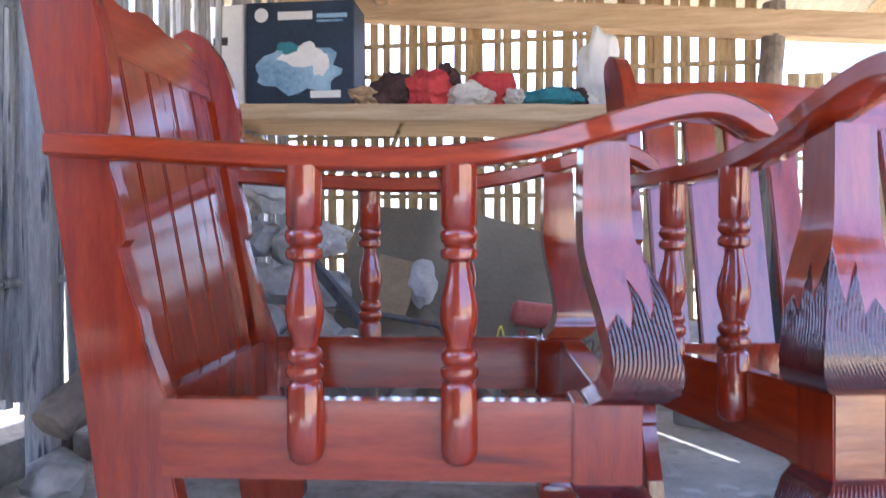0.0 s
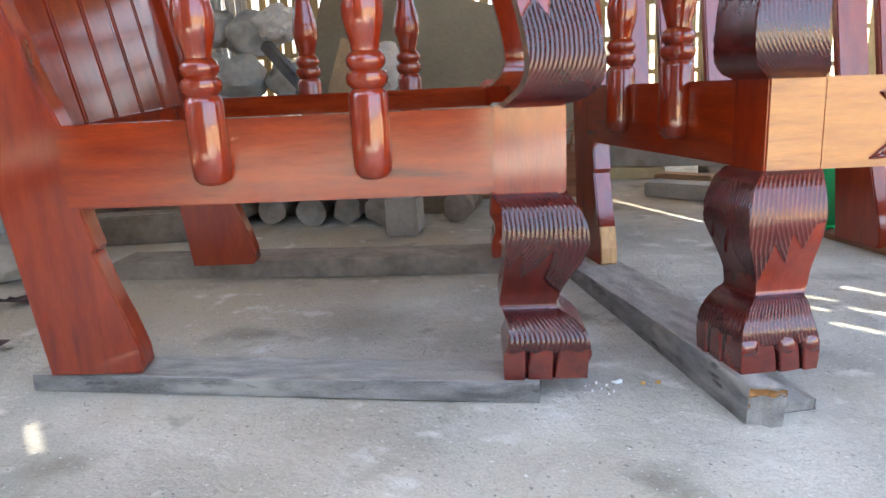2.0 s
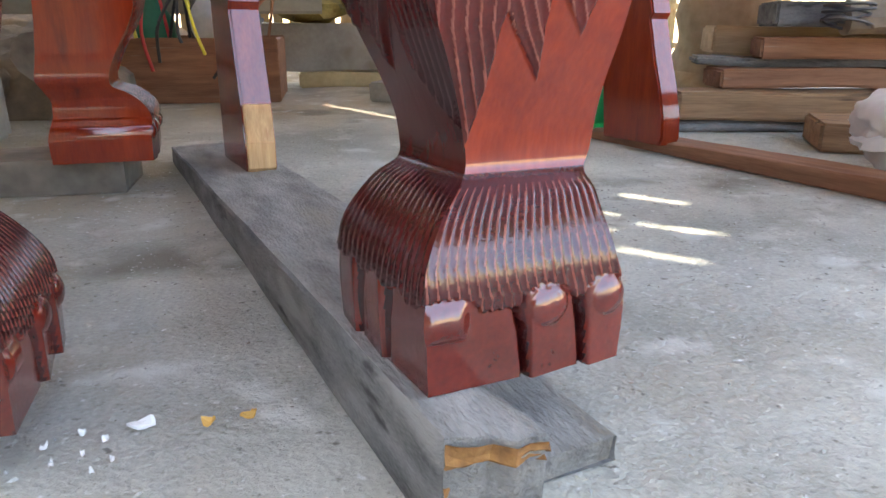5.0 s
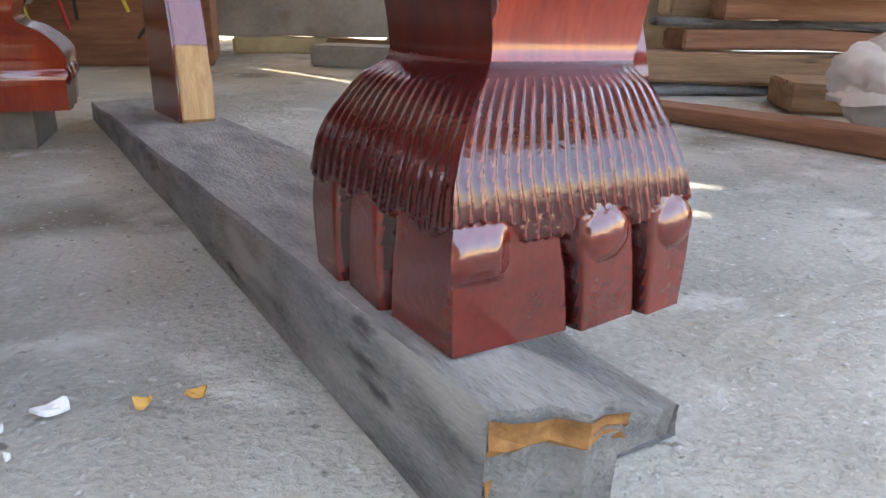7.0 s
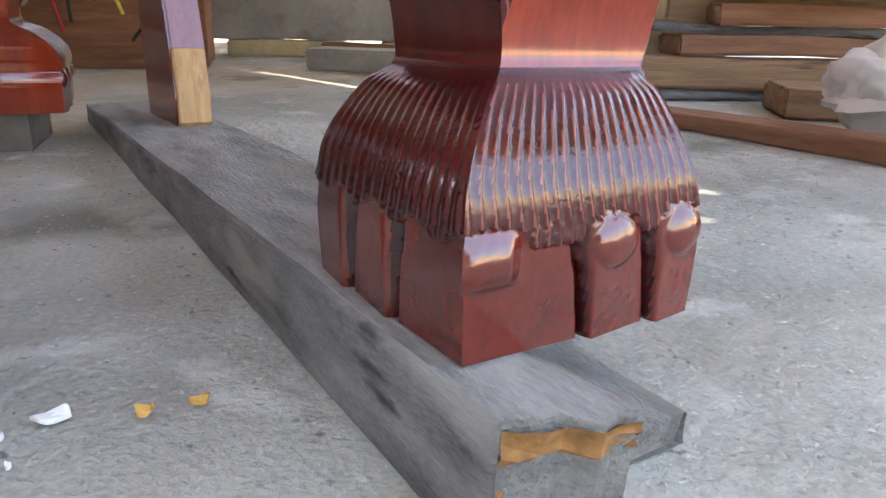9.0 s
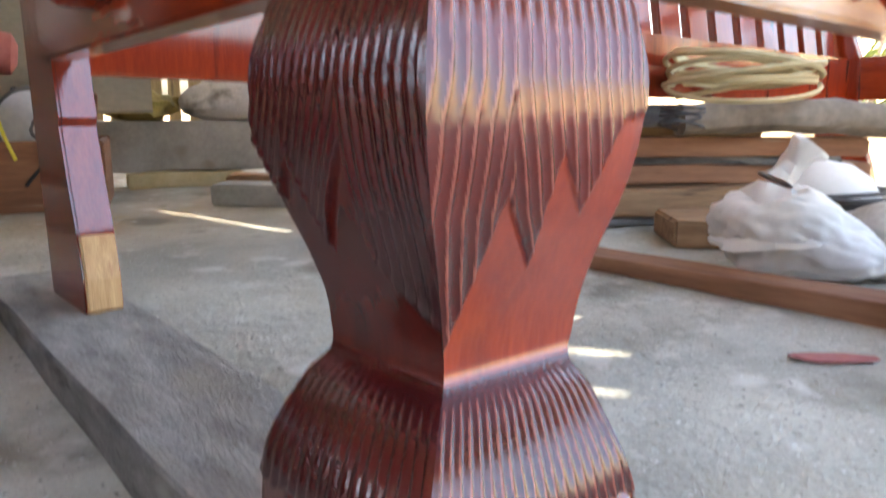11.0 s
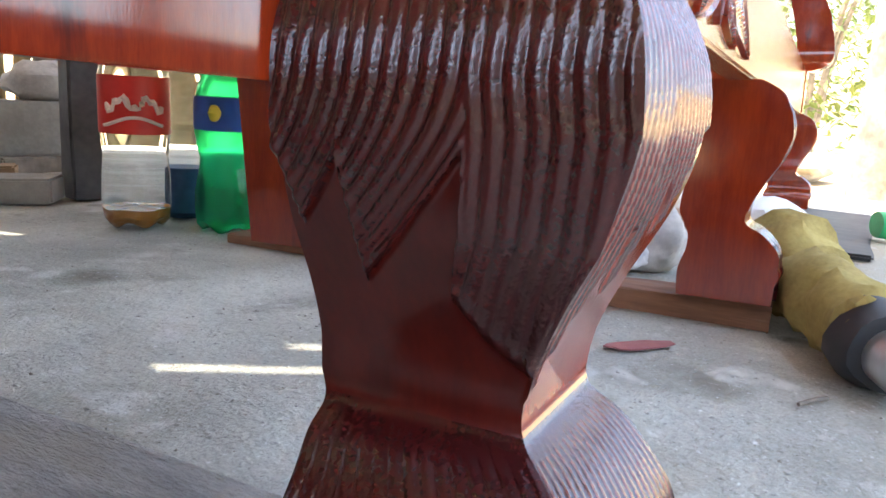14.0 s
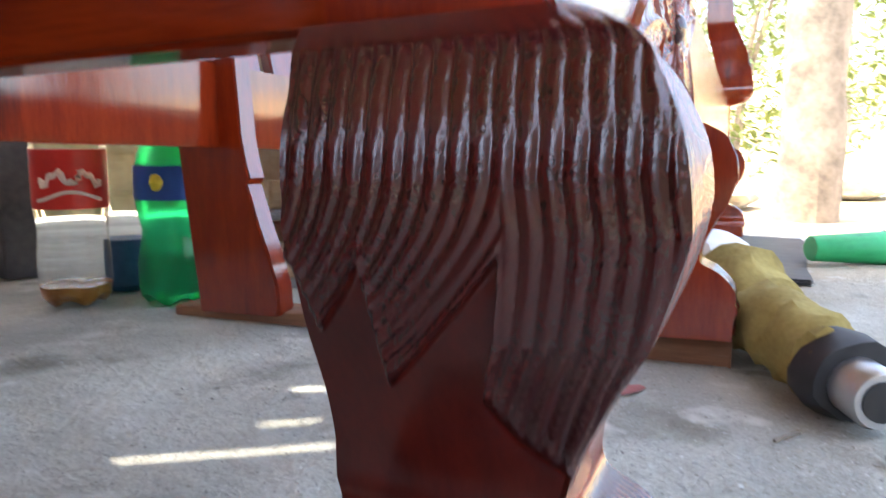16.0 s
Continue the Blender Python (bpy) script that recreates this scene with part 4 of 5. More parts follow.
beam("timber", (1.15, 1.34, 0.146), (1.65, 1.22, 0.146), 0.10, 0.06, PALEPLANK, "short pale beam on the stack", "timber", PILE, 16)
beam("timber", (1.22, 1.22, 0.206), (1.95, 1.02, 0.206), 0.16, 0.05, OLDWOOD, "heavy grey weathered beam on top", "timber", PILE, 17)


def log(a, b, radius, material, label, seed=1, group=""):
    pts = spline([a, (Vector(a) + Vector(b)) / 2 + Vector((0, 0, 0.01)), b], 5)
    return tagged(part("log", tube(pts, radius, 12, 0.35, seed), material, smooth=True), label, "log", group)


log((1.285, 1.05, 0.225), (1.75, 0.92, 0.225), 0.035, BARK, "grey round log lying on the timber stack", 3)
bm = tube(spline([(0, 0, 0), (0.01, 0, 0.2), (-0.01, 0.01, 0.5), (0.02, 0.0, 0.95)], 6), [0.17, 0.165, 0.15, 0.14, 0.132, 0.128, 0.126, 0.124, 0.122, 0.12, 0.12, 0.122, 0.124, 0.12, 0.12, 0.12, 0.12, 0.12, 0.12], 22, 0.22, 9)
TRUNK = surface("pale smooth bark", (0.34, 0.27, 0.17), (0.56, 0.47, 0.32), 5, 0.9, 0.5, 0, 0, (1, 1, 1), 40, ((0.20, 0.18, 0.15), 4, 0.56))
o = tagged(part("tree_stump", bm, TRUNK, smooth=True), "thick pale tree trunk with grey stains", "tree trunk")
o.location = (1.30, 1.55, 0)

# ---- bag, helmet, coils ----
bag = thing("plastic_bag", pose(1.172, 0.600, 0, 0, 0, -28), "filled white plastic bag lying on the board", "bag")
bm = lump((0.27, 0.17, 0.16), 3, 5, 0.22, 1.4, True, 0.07)
for v in bm.verts:
    v.co.z *= 1 - 0.42 * min(1.0, max(0.0, (v.co.x + 0.02) / 0.12)) + 0.05 * noise.noise(Vector((v.co.x * 40, v.co.y * 15, v.co.z * 12)))
part("sack_body", bm, WHITEBAG, bag, smooth=True)
bm = tube(spline([(-0.04, 0.0, 0.06), (-0.05, 0.0, 0.13), (-0.03, 0.005, 0.165), (0.0, 0.0, 0.205)], 5), [0.085, 0.08, 0.072, 0.062, 0.052, 0.042, 0.033, 0.026, 0.021, 0.018, 0.017, 0.019, 0.022, 0.026, 0.028, 0.024], 20, 0.5, 5)
part("knotted_top", bm, WHITEBAG, bag, smooth=True)
o = tagged(part("plastic_bag", lump((0.14, 0.16, 0.13), 8, 4, 0.22, 1.5, True, 0.05), RAG, smooth=True), "small grey white bag beside the board", "bag")
o.location = (1.30, 0.55, 0)
helmet = thing("helmet", pose(1.36, 0.735, 0.052, 0, 0, 20), "white round helmet lying on the wood", "helmet")
part("shell", lathe([(0.095, 0.0), (0.098, 0.02), (0.09, 0.055), (0.07, 0.085), (0.04, 0.105), (0.002, 0.112)], 24), BOXWHITE, helmet, smooth=True)
o = beam("timber", (1.16, 0.92, 0.0), (1.75, 0.66, 0.0), 0.16, 0.05, PLANK, "short brown beam under the helmet", "timber", seed=19)


def coil(name, x, y, z, radius, strands, material, label, thick=0.0035, flat=0.25, seed=1):
    ob = thing(name, pose(x, y, z), label, "coil")
    rnd = random.Random(seed)
    for k in range(strands):
        ph, tilt, off = rnd.uniform(0, 6), rnd.uniform(-flat, flat), rnd.uniform(0, 0.05)
        r = radius * rnd.uniform(0.82, 1.1)
        pts = [(r * math.cos(a), r * 0.8 * math.sin(a), off + tilt * r * math.sin(a + ph) + flat * r) for a in [2 * math.pi * i / 26 for i in range(25)]]
        part("strand", tube(pts, thick, 5), material, ob, smooth=True)
    return ob


coil("wire_coil", 1.355, 0.70, 0.06, 0.115, 9, IRON, "loose coil of dark wire round the helmet", 0.004, 0.12, 2)
coil("cane_coil", 1.42, 1.02, 0.26, 0.16, 12, WIRE, "coil of dry pale cane on the timber stack", 0.0055, 0.22, 3)
coil("wire_coil", 1.27, 1.02, 0.19, 0.045, 6, IRON, "small coil of dark wire on the timber", 0.003, 0.3, 4)

# ---- sack roll, cup, cloth, scraps on the floor ----
sack = thing("sack_roll", pose(0, 0, 0), "rolled yellow brown sack with a steel tube inside", "sack")
pts = spline([(1.36, 0.36, 0.058), (1.27, 0.29, 0.068), (1.17, 0.22, 0.055), (1.08, 0.145, 0.052), (1.005, 0.085, 0.045)], 6)
part("cloth", tube(pts, [0.02, 0.045, 0.06, 0.066, 0.068, 0.068, 0.066, 0.064, 0.062, 0.058, 0.054, 0.05, 0.049, 0.049, 0.05, 0.05, 0.05, 0.05, 0.049, 0.048, 0.046, 0.045, 0.045, 0.044, 0.042][:len(pts)], 20, 0.45, 6), SACK, sack, smooth=True)
part("dark_mouth", tube([(1.02, 0.098, 0.046), (1.0, 0.08, 0.045), (0.985, 0.067, 0.044)], [0.047, 0.050, 0.044], 20, 0.2, 3), BLACKPLASTIC, sack, "dark frayed edge of the open end", True)
pipe = part("steel_tube", tube([(1.0, 0.08, 0.043), (0.955, 0.040, 0.040), (0.951, 0.0365, 0.040)], [0.031, 0.031, 0.028], 24), STEEL, sack, "bright steel tube end", True)
part("bore", tube([(0.954, 0.039, 0.040), (0.9495, 0.0352, 0.040)], 0.021, 20), BLACKPLASTIC, pipe, smooth=True)
cup = thing("plastic_cup", Matrix.Translation((2.08, 0.40, 0.04)) @ pose(0, 0, 0, 0, 90, -45), "green plastic cup lying on its side", "cup")
part("wall", lathe([(0.03, 0.0), (0.032, 0.004), (0.042, 0.19), (0.04, 0.19), (0.03, 0.006), (0.002, 0.005)], 24), GREENPLASTIC, cup, smooth=True)
part("rim", lathe([(0.041, 0.186), (0.045, 0.188), (0.045, 0.194), (0.041, 0.196)], 24), BOXWHITE, cup, "white rim", True)
o = tagged(part("crumpled_cloth", lump((0.20, 0.16, 0.12), 12, 3, 0.3, 1.8, True, 0.1), WHITEBAG, smooth=True), "crumpled white cloth bundle on the floor", "cloth")
o.location = (1.62, 0.46, 0)
o = tagged(part("crumpled_cloth", lump((0.07, 0.06, 0.08), 13, 3, 0.3, 1.8, True), RED, smooth=True), "small red cloth bundle on the floor", "cloth")
o.location = (1.72, 0.42, 0)
beam("timber_offcut", (1.55, 0.62, 0.0), (1.85, 0.55, 0.0), 0.06, 0.05, REDPLANK, "short brown timber offcut beside the cloth", "timber", seed=23)
beam("rubber_mat", (1.75, 0.40, 0.0), (2.5, 0.62, 0.0), 0.18, 0.012, BLACKPLASTIC, "thin black rubber mat on the ground", "mat", seed=24)


def flake(name, x, y, sx, sy, material, label, category, turn=0.0, curl=0.004, seed=1):
    """A thin scrap lying on the floor, curled at its rim."""
    bm = bmesh.new()
    bmesh.ops.create_circle(bm, cap_ends=True, segments=18, radius=1)
    ret = bmesh.ops.extrude_face_region(bm, geom=list(bm.faces))
    for v in (e for e in ret["geom"] if isinstance(e, bmesh.types.BMVert)):
        v.co.z += 0.0018
    for v in bm.verts:
        r = 1 + 0.35 * noise.noise(Vector((v.co.x * 1.7 + seed * 3, v.co.y * 1.7, seed)))
        v.co = Vector((v.co.x * sx * r, v.co.y * sy * r, v.co.z + curl * (v.co.x ** 2) * (0.5 + noise.noise(Vector((v.co.x, v.co.y, seed))))))
    o = part(name, bm, material)
    o.matrix_world = pose(x, y, 0.0015, 0, 0, turn)
    return tagged(o, label, category, "scraps on the floor")


flake("dry_leaf", 0.900, 0.304, 0.048, 0.013, REDDUST, "dusty reddish dry leaf on the concrete", "leaf", -23, 0.003)
flake("paint_flake", 0.167, 0.066, 0.008, 0.0045, CHIP, "curled white flake on the concrete", "scrap", 20, 0.005, 2)
flake("peel_scrap", 0.206, 0.062, 0.004, 0.003, ORANGEBIT, "small orange scrap on the concrete", "scrap", 0, 0.008, 3)
flake("peel_scrap", 0.229, 0.067, 0.005, 0.0024, ORANGEBIT, "small yellowish scrap on the concrete", "scrap", 30, 0.006, 4)
flake("peel_scrap", 0.318, -0.002, 0.003, 0.003, ORANGEBIT, "small orange crumb beside the board", "scrap", 30, 0.006, 5)
for i, (x, y) in enumerate(((0.142, 0.038), (0.15, 0.052), (0.128, 0.03), (0.16, 0.03), (0.135, 0.06), (0.118, 0.048), (0.152, 0.02))):
    flake("paint_flake", x, y, 0.0012 + 0.0008 * (i % 3), 0.0011, CHIP, "tiny white flake on the concrete", "scrap", i * 50, 0.004, 6 + i)
flake("dark_scrap", -1.045, 0.155, 0.075, 0.022, DARKCLOTH, "dark crumpled scrap on the floor", "scrap", -5, 0.03, 20)
flake("dark_scrap", -1.15, 0.46, 0.09, 0.025, DARKCLOTH, "dark curled scrap beside the armchair", "scrap", 60, 0.05, 21)
o = tagged(part("twig", tube(spline([(0.875, 0.112, 0.004), (0.895, 0.105, 0.006), (0.915, 0.10, 0.004)], 4), 0.0022, 6), BARK), "short dark twig on the floor", "twig")
tagged(part("bent_wire", tube(spline([(0.925, 0.012, 0.003), (0.905, 0.022, 0.004), (0.885, 0.012, 0.003), (0.90, 0.0, 0.003)], 4), 0.002, 6), IRON), "short bent piece of dark wire on the floor", "wire")
o = tagged(part("straw", tube(spline([(-0.30, -0.30, 0.003), (-0.42, -0.33, 0.003), (-0.52, -0.38, 0.003)], 5), 0.0018, 6), WIRE), "thin dry straw on the floor", "straw")
rnd = random.Random(5)


def grit(count, x0, y0, x1, y1, small, large, material, label, seed):
    """Loose crumbs scattered over a stretch of floor."""
    rnd = random.Random(seed)
    verts, faces = [], []
    for k in range(count):
        x, y, s = rnd.uniform(x0, x1), rnd.uniform(y0, y1), small + (large - small) * rnd.random() ** 3
        a, q, n = rnd.uniform(0, 3.14), rnd.uniform(0.6, 2.0), len(verts)
        ca, sa = math.cos(a) * s, math.sin(a) * s
        verts += [(x + ca * q, y + sa * q, 0.0), (x - sa, y + ca, 0.0), (x - ca * q, y - sa * q, 0.0), (x + sa, y - ca, 0.0), (x + ca * 0.3, y, s * rnd.uniform(0.5, 1.1))]
        faces += [(n, n + 1, n + 4), (n + 1, n + 2, n + 4), (n + 2, n + 3, n + 4), (n + 3, n, n + 4)]
    me = bpy.data.meshes.new("floor_grit")
    me.from_pydata(verts, [], faces)
    me.materials.append(material)
    return tagged(new("floor_grit", me), label, "grit", kind="stuff")


grit(450, -1.0, -0.6, 1.3, 1.4, 0.0006, 0.0019, BARK, "loose dark grit and splinters over the concrete", 5)
grit(2600, 0.0, -0.25, 1.0, 0.7, 0.0004, 0.0019, STONE, "fine pale sand and crumbs over the concrete", 6)
grit(1500, -1.0, -0.6, 0.2, 0.7, 0.0006, 0.0020, STONE, "fine pale sand and crumbs over the concrete", 7)

# ---- machine in a box ----
crate = thing("wooden_crate", pose(-0.29, 1.76, 0), "dark brown wooden crate full of machine parts", "crate")
part("front_board", solid(0, 0, 0, 0.42, 0.02, 0.17, 0.003, 0.003, 6), REDPLANK, crate)
part("rear_board", solid(0, 0.28, 0, 0.42, 0.30, 0.17, 0.003, 0.003, 6), REDPLANK, crate)
part("side_board", solid(0, 0.021, 0, 0.02, 0.279, 0.165, 0.003), REDPLANK, crate)
part("side_board", solid(0.40, 0.021, 0, 0.42, 0.279, 0.165, 0.003), REDPLANK, crate)
part("base", solid(0.021, 0.021, 0.004, 0.399, 0.279, 0.02, 0.002), REDPLANK, crate)
motor = thing("electric_motor", pose(-0.02, 1.92, 0.022), "dark iron electric motor with a fan disc", "motor")
bm = lathe([(0.02, -0.12), (0.085, -0.115), (0.09, -0.10), (0.09, 0.08), (0.07, 0.10), (0.02, 0.105)], 28)
for v in bm.verts:
    v.co = Vector((v.co.x, v.co.z, v.co.y + 0.19))
part("housing", bm, IRON, motor, smooth=True)
for k in range(9):
    a = 2 * math.pi * k / 9
    part("cooling_fin", solid(0.088 * math.cos(a) - 0.004, -0.09, 0.19 + 0.088 * math.sin(a) - 0.004, 0.088 * math.cos(a) + 0.010, 0.07, 0.19 + 0.088 * math.sin(a) + 0.010, 0.002), IRON, motor)
bm = lathe([(0.012, 0), (0.075, 0.004), (0.078, 0.012), (0.03, 0.018), (0.002, 0.02)], 24)
for v in bm.verts:
    v.co = Vector((v.co.x, -v.co.z - 0.125, v.co.y + 0.19))
part("fan_disc", bm, STEEL, motor, smooth=True)
part("foot", solid(-0.07, -0.09, 0.0, 0.07, 0.07, 0.105, 0.004), IRON, motor)
o = tagged(part("gas_cylinder", tube(spline([(-0.24, 1.86, 0.40), (-0.13, 1.87, 0.385), (-0.05, 1.88, 0.375)], 4), [0.03, 0.05, 0.052, 0.052, 0.052, 0.052, 0.052, 0.05, 0.025], 18), surface("faded red paint", (0.36, 0.08, 0.07), (0.52, 0.17, 0.14), 9, 0.55, 0.3), smooth=True), "faded red metal cylinder lying on machine parts", "cylinder")
o = tagged(part("plastic_jug", lathe([(0.03, 0), (0.055, 0.006), (0.058, 0.04), (0.054, 0.05), (0.058, 0.06), (0.054, 0.07), (0.058, 0.08), (0.054, 0.09), (0.058, 0.10), (0.055, 0.19), (0.03, 0.23), (0.018, 0.25), (0.018, 0.28)], 24), surface("dark green ribbed plastic", (0.01, 0.09, 0.05), (0.02, 0.16, 0.09), 8, 0.4, 0.1), smooth=True), "dark green ribbed plastic jug in the crate", "jug")
o.location = (-0.21, 1.88, 0.022)
rnd = random.Random(8)
for k, mt in enumerate((LABELYELLOW, BLACKPLASTIC, RED, BLACKPLASTIC, LABELYELLOW, BLACKPLASTIC, IRON, REDPLANK)):
    x0 = -0.24 + 0.045 * k
    pts = spline([(x0, 1.84, 0.05), (x0 + rnd.uniform(-0.06, 0.06), 1.80, 0.25 + rnd.uniform(0, 0.1)), (x0 + rnd.uniform(-0.08, 0.08), 1.755 - rnd.uniform(0, 0.03), 0.20), (x0 + rnd.uniform(-0.05, 0.1), 1.745, 0.06 + rnd.uniform(0, 0.1))], 7)
    tagged(part("cable", tube(pts, 0.0045, 6), mt, smooth=True), "thin loose cable hanging over the crate", "cable", "cables over the crate")
o = tagged(part("crumpled_cloth", lump((0.34, 0.2, 0.15), 21, 3, 0.3, 1.6, True, 0.1), RAG, smooth=True), "pale cloth bundle on the grey beam", "cloth")
o.location = (0.50, 2.26, 0.202)
o = tagged(part("crumpled_cloth", lump((0.22, 0.16, 0.12), 22, 3, 0.3, 1.6, True, 0.1), RAG, smooth=True), "grey crumpled paper on the grey beam", "paper")
o.location = (0.82, 2.25, 0.202)
o = tagged(part("brown_rag", lump((0.2, 0.16, 0.10), 23, 3, 0.35, 1.8, True, 0.15), SACK, smooth=True), "yellow brown rags on the grey beam", "cloth")
o.location = (0.22, 2.26, 0.202)

# ---- under and behind the armchair: earth bank, logs, stones, tarpaulin ----
bm = bmesh.new()
bmesh.ops.create_grid(bm, x_segments=60, y_segments=40, size=1)
for v in bm.verts:
    u, w = (v.co.x + 1) / 2, (v.co.y + 1) / 2
    x, y = -1.58 + 1.36 * u, 1.46 + 1.44 * w
    rise = min(w / 0.10, 1.0) * 0.13 + 0.26 * max(0.0, w - 0.15) * (1.15 - u)
    edge = min(1.0, (1 - u) / 0.06, u / 0.02 + 0.3)
    v.co = Vector((x, y, -0.01 + rise * edge * (1 + 0.25 * noise.noise(Vector((x * 6, y * 6, 0)))) + 0.03 * edge * noise.noise(Vector((x * 16, y * 16, 2))) * min(w / 0.05, 1)))
DIRT = surface("brown dry dirt", (0.13, 0.10, 0.07), (0.28, 0.225, 0.16), 5, 0.95, 0.9, 0, 0, (1, 1, 1), 45)
tagged(part("earth_bank", bm, DIRT, smooth=True), "low bank of dirt along the back wall", "earth", kind="structure")
for i, (x, z, r) in enumerate(((-1.08, 0.165, 0.05), (-0.955, 0.155, 0.062), (-0.80, 0.16, 0.052), (-0.685, 0.165, 0.058), (-0.565, 0.155, 0.045), (-0.31, 0.15, 0.055), (-1.21, 0.17, 0.055))):
    log((x, 1.235 + 0.03 * (i % 3), z), (x + 0.06 * (i % 2) - 0.03, 1.72, z + 0.06), r, BARK, "short grey log with a sawn end", i + 30, "firewood behind the armchair")
    log((x + 0.05, 1.27 + 0.03 * (i % 2), 0.05), (x + 0.03, 1.70, 0.06), 0.048, BARK, "grey log at the bottom of the firewood", i + 50, "firewood behind the armchair")
tagged(part("concrete_block", solid(-0.455, 1.10, 0.0, -0.355, 1.22, 0.125, 0.008, 0.004, 4), CEMENT), "small upright concrete block", "block")
for i, (x, y, z, s) in enumerate(((-1.30, 1.80, 0.26, 0.24), (-1.06, 1.84, 0.24, 0.24), (-1.22, 1.88, 0.44, 0.22), (-1.02, 1.92, 0.42, 0.2), (-1.36, 1.86, 0.46, 0.22), (-0.86, 1.75, 0.2, 0.2), (-1.18, 1.95, 0.60, 0.22), (-1.36, 1.95, 0.64, 0.2), (-0.72, 1.68, 0.18, 0.16))):
    o = tagged(part("rubble_stone", lump((s, s * 0.8, s * 0.85), i + 40, 3, 0.35, 1.7, True, 0.1), STONE, smooth=True), "rough pale grey rubble stone", "stone", "rubble against the wall")
    o.location = (x, y, z - 0.02)
for i, (x, y, z, s, mt) in enumerate(((-1.22, 1.86, 0.80, 0.30, RAG), (-1.42, 1.9, 0.80, 0.26, RAG), (-1.02, 1.86, 0.62, 0.20, RAG))):
    o = tagged(part("rag", lump((s, s * 0.6, s * 0.7), i + 60, 4, 0.4, 2.0, False, 0.14), mt, smooth=True), "pale crumpled rags on the rubble", "cloth", "rags on the rubble")
    o.location = (x, y, z)
bm = bmesh.new()
bmesh.ops.create_grid(bm, x_segments=40, y_segments=24, size=1)
for v in bm.verts:
    u, w = (v.co.x + 1) / 2, (v.co.y + 1) / 2
    x = -1.05 + 1.30 * u
    top = 0.87 - 0.26 * max(0, u - 0.45) - 0.10 * u
    z = 0.24 + (top - 0.24) * w
    v.co = Vector((x, 1.98 + 0.50 * w - 0.10 * math.sin(math.pi * u) + 0.03 * noise.noise(Vector((x * 3, z * 3, 0))) - 0.05 * math.exp(-((u - 0.32) / 0.05) ** 2), z))
ret = bmesh.ops.solidify(bm, geom=list(bm.faces), thickness=0.008)
tagged(part("tarpaulin", bm, TARP, smooth=True), "dusty olive brown tarpaulin hung over stored things", "tarpaulin")
o = tagged(part("cardboard_piece", solid(-0.09, -0.006, -0.12, 0.09, 0.006, 0.12, 0.002, 0.004, 4), CARD), "torn brown cardboard piece leaning on the tarpaulin", "cardboard")
o.matrix_world = pose(-0.74, 1.90, 0.50, -18, 14, 0)
o = tagged(part("paper_roll", lump((0.12, 0.1, 0.2), 71, 3, 0.3, 2, False, 0.1), RAG, smooth=True), "pale crumpled paper beside the cardboard", "paper")
o.location = (-0.62, 1.93, 0.40)
beam("timber_offcut", (-1.05, 1.72, 0.60), (-0.66, 1.60, 0.20), 0.05, 0.04, IRON, "dark diagonal bar leaning behind the armchair", "bar", seed=31)
tagged(part("bent_bar", tube(spline([(-0.92, 1.70, 0.43), (-0.72, 1.66, 0.40), (-0.56, 1.64, 0.375), (-0.49, 1.63, 0.36), (-0.47, 1.63, 0.30)], 6), 0.012, 8), IRON, smooth=True), "bent iron bar behind the armchair", "bar")
o = tagged(part("blue_sheet", lump((0.24, 0.16, 0.10), 74, 3, 0.35, 2, True, 0.1), surface("blue sheet", (0.06, 0.14, 0.26), (0.16, 0.30, 0.46), 6, 0.6, 0.3), smooth=True), "crumpled blue plastic sheet on the bank", "sheet")
o.location = (-0.78, 1.60, 0.17)
tagged(part("forked_log", tube(spline([(-1.36, 0.62, 0.20), (-1.33, 0.72, 0.28), (-1.27, 0.88, 0.40), (-1.25, 1.0, 0.48)], 5), 0.055, 12, 0.35, 8), BARK, smooth=True), "thick grey log leaning against the post", "log")
tagged(part("prop_stone", lump((0.16, 0.18, 0.13), 81, 3, 0.3, 1.6, True, 0.1), STONE, smooth=True), "grey stone under the leaning log", "stone").location = (-1.37, 0.66, 0)
beam("sill_timber", (-1.55, 1.0, 0.0), (-1.05, 1.12, 0.0), 0.1, 0.09, BARK, "grey timber along the foot of the bank", "timber", seed=33)

# ---- the shelf and what lies on it ----
shelf = thing("wall_shelf", pose(0, 0, 0), "pale thick board shelf on the back wall", "shelf")
bm = solid(-1.60, 2.0, 1.245, 0.22, 2.52, 1.315, 0.006, 0.004, 16)
for v in bm.verts:
    v.co.z -= 0.035 * (v.co.x + 1.6)
part("board", bm, PALEPLANK, shelf)
part("bracket", solid(-1.58, 2.03, 1.14, -1.52, 2.94, 1.205, 0.004), PLANK, shelf)
part("bracket", solid(0.10, 2.03, 1.11, 0.16, 2.94, 1.165, 0.004), PLANK, shelf)
part("brace", tube([(-0.72, 2.06, 1.235), (-0.98, 2.5, 0.95)], 0.012, 8), SLATWOOD, shelf)


def carton(x, y, z, w, d, h, turn, body, label, marks):
    ob = thing("carton", pose(x, y, z, 0, 0, turn), label, "carton", "cartons on the shelf")
    part("box_body", solid(-w / 2, -d / 2, 0, w / 2, d / 2, h, 0.004), body, ob)
    for nm, x0, z0, x1, z1, mt in marks:
        part(nm, solid(-w / 2 + x0 * w, -d / 2 - 0.0035, z0 * h, -w / 2 + x1 * w, -d / 2 + 0.001, z1 * h, 0.001), mt, ob)
    return ob


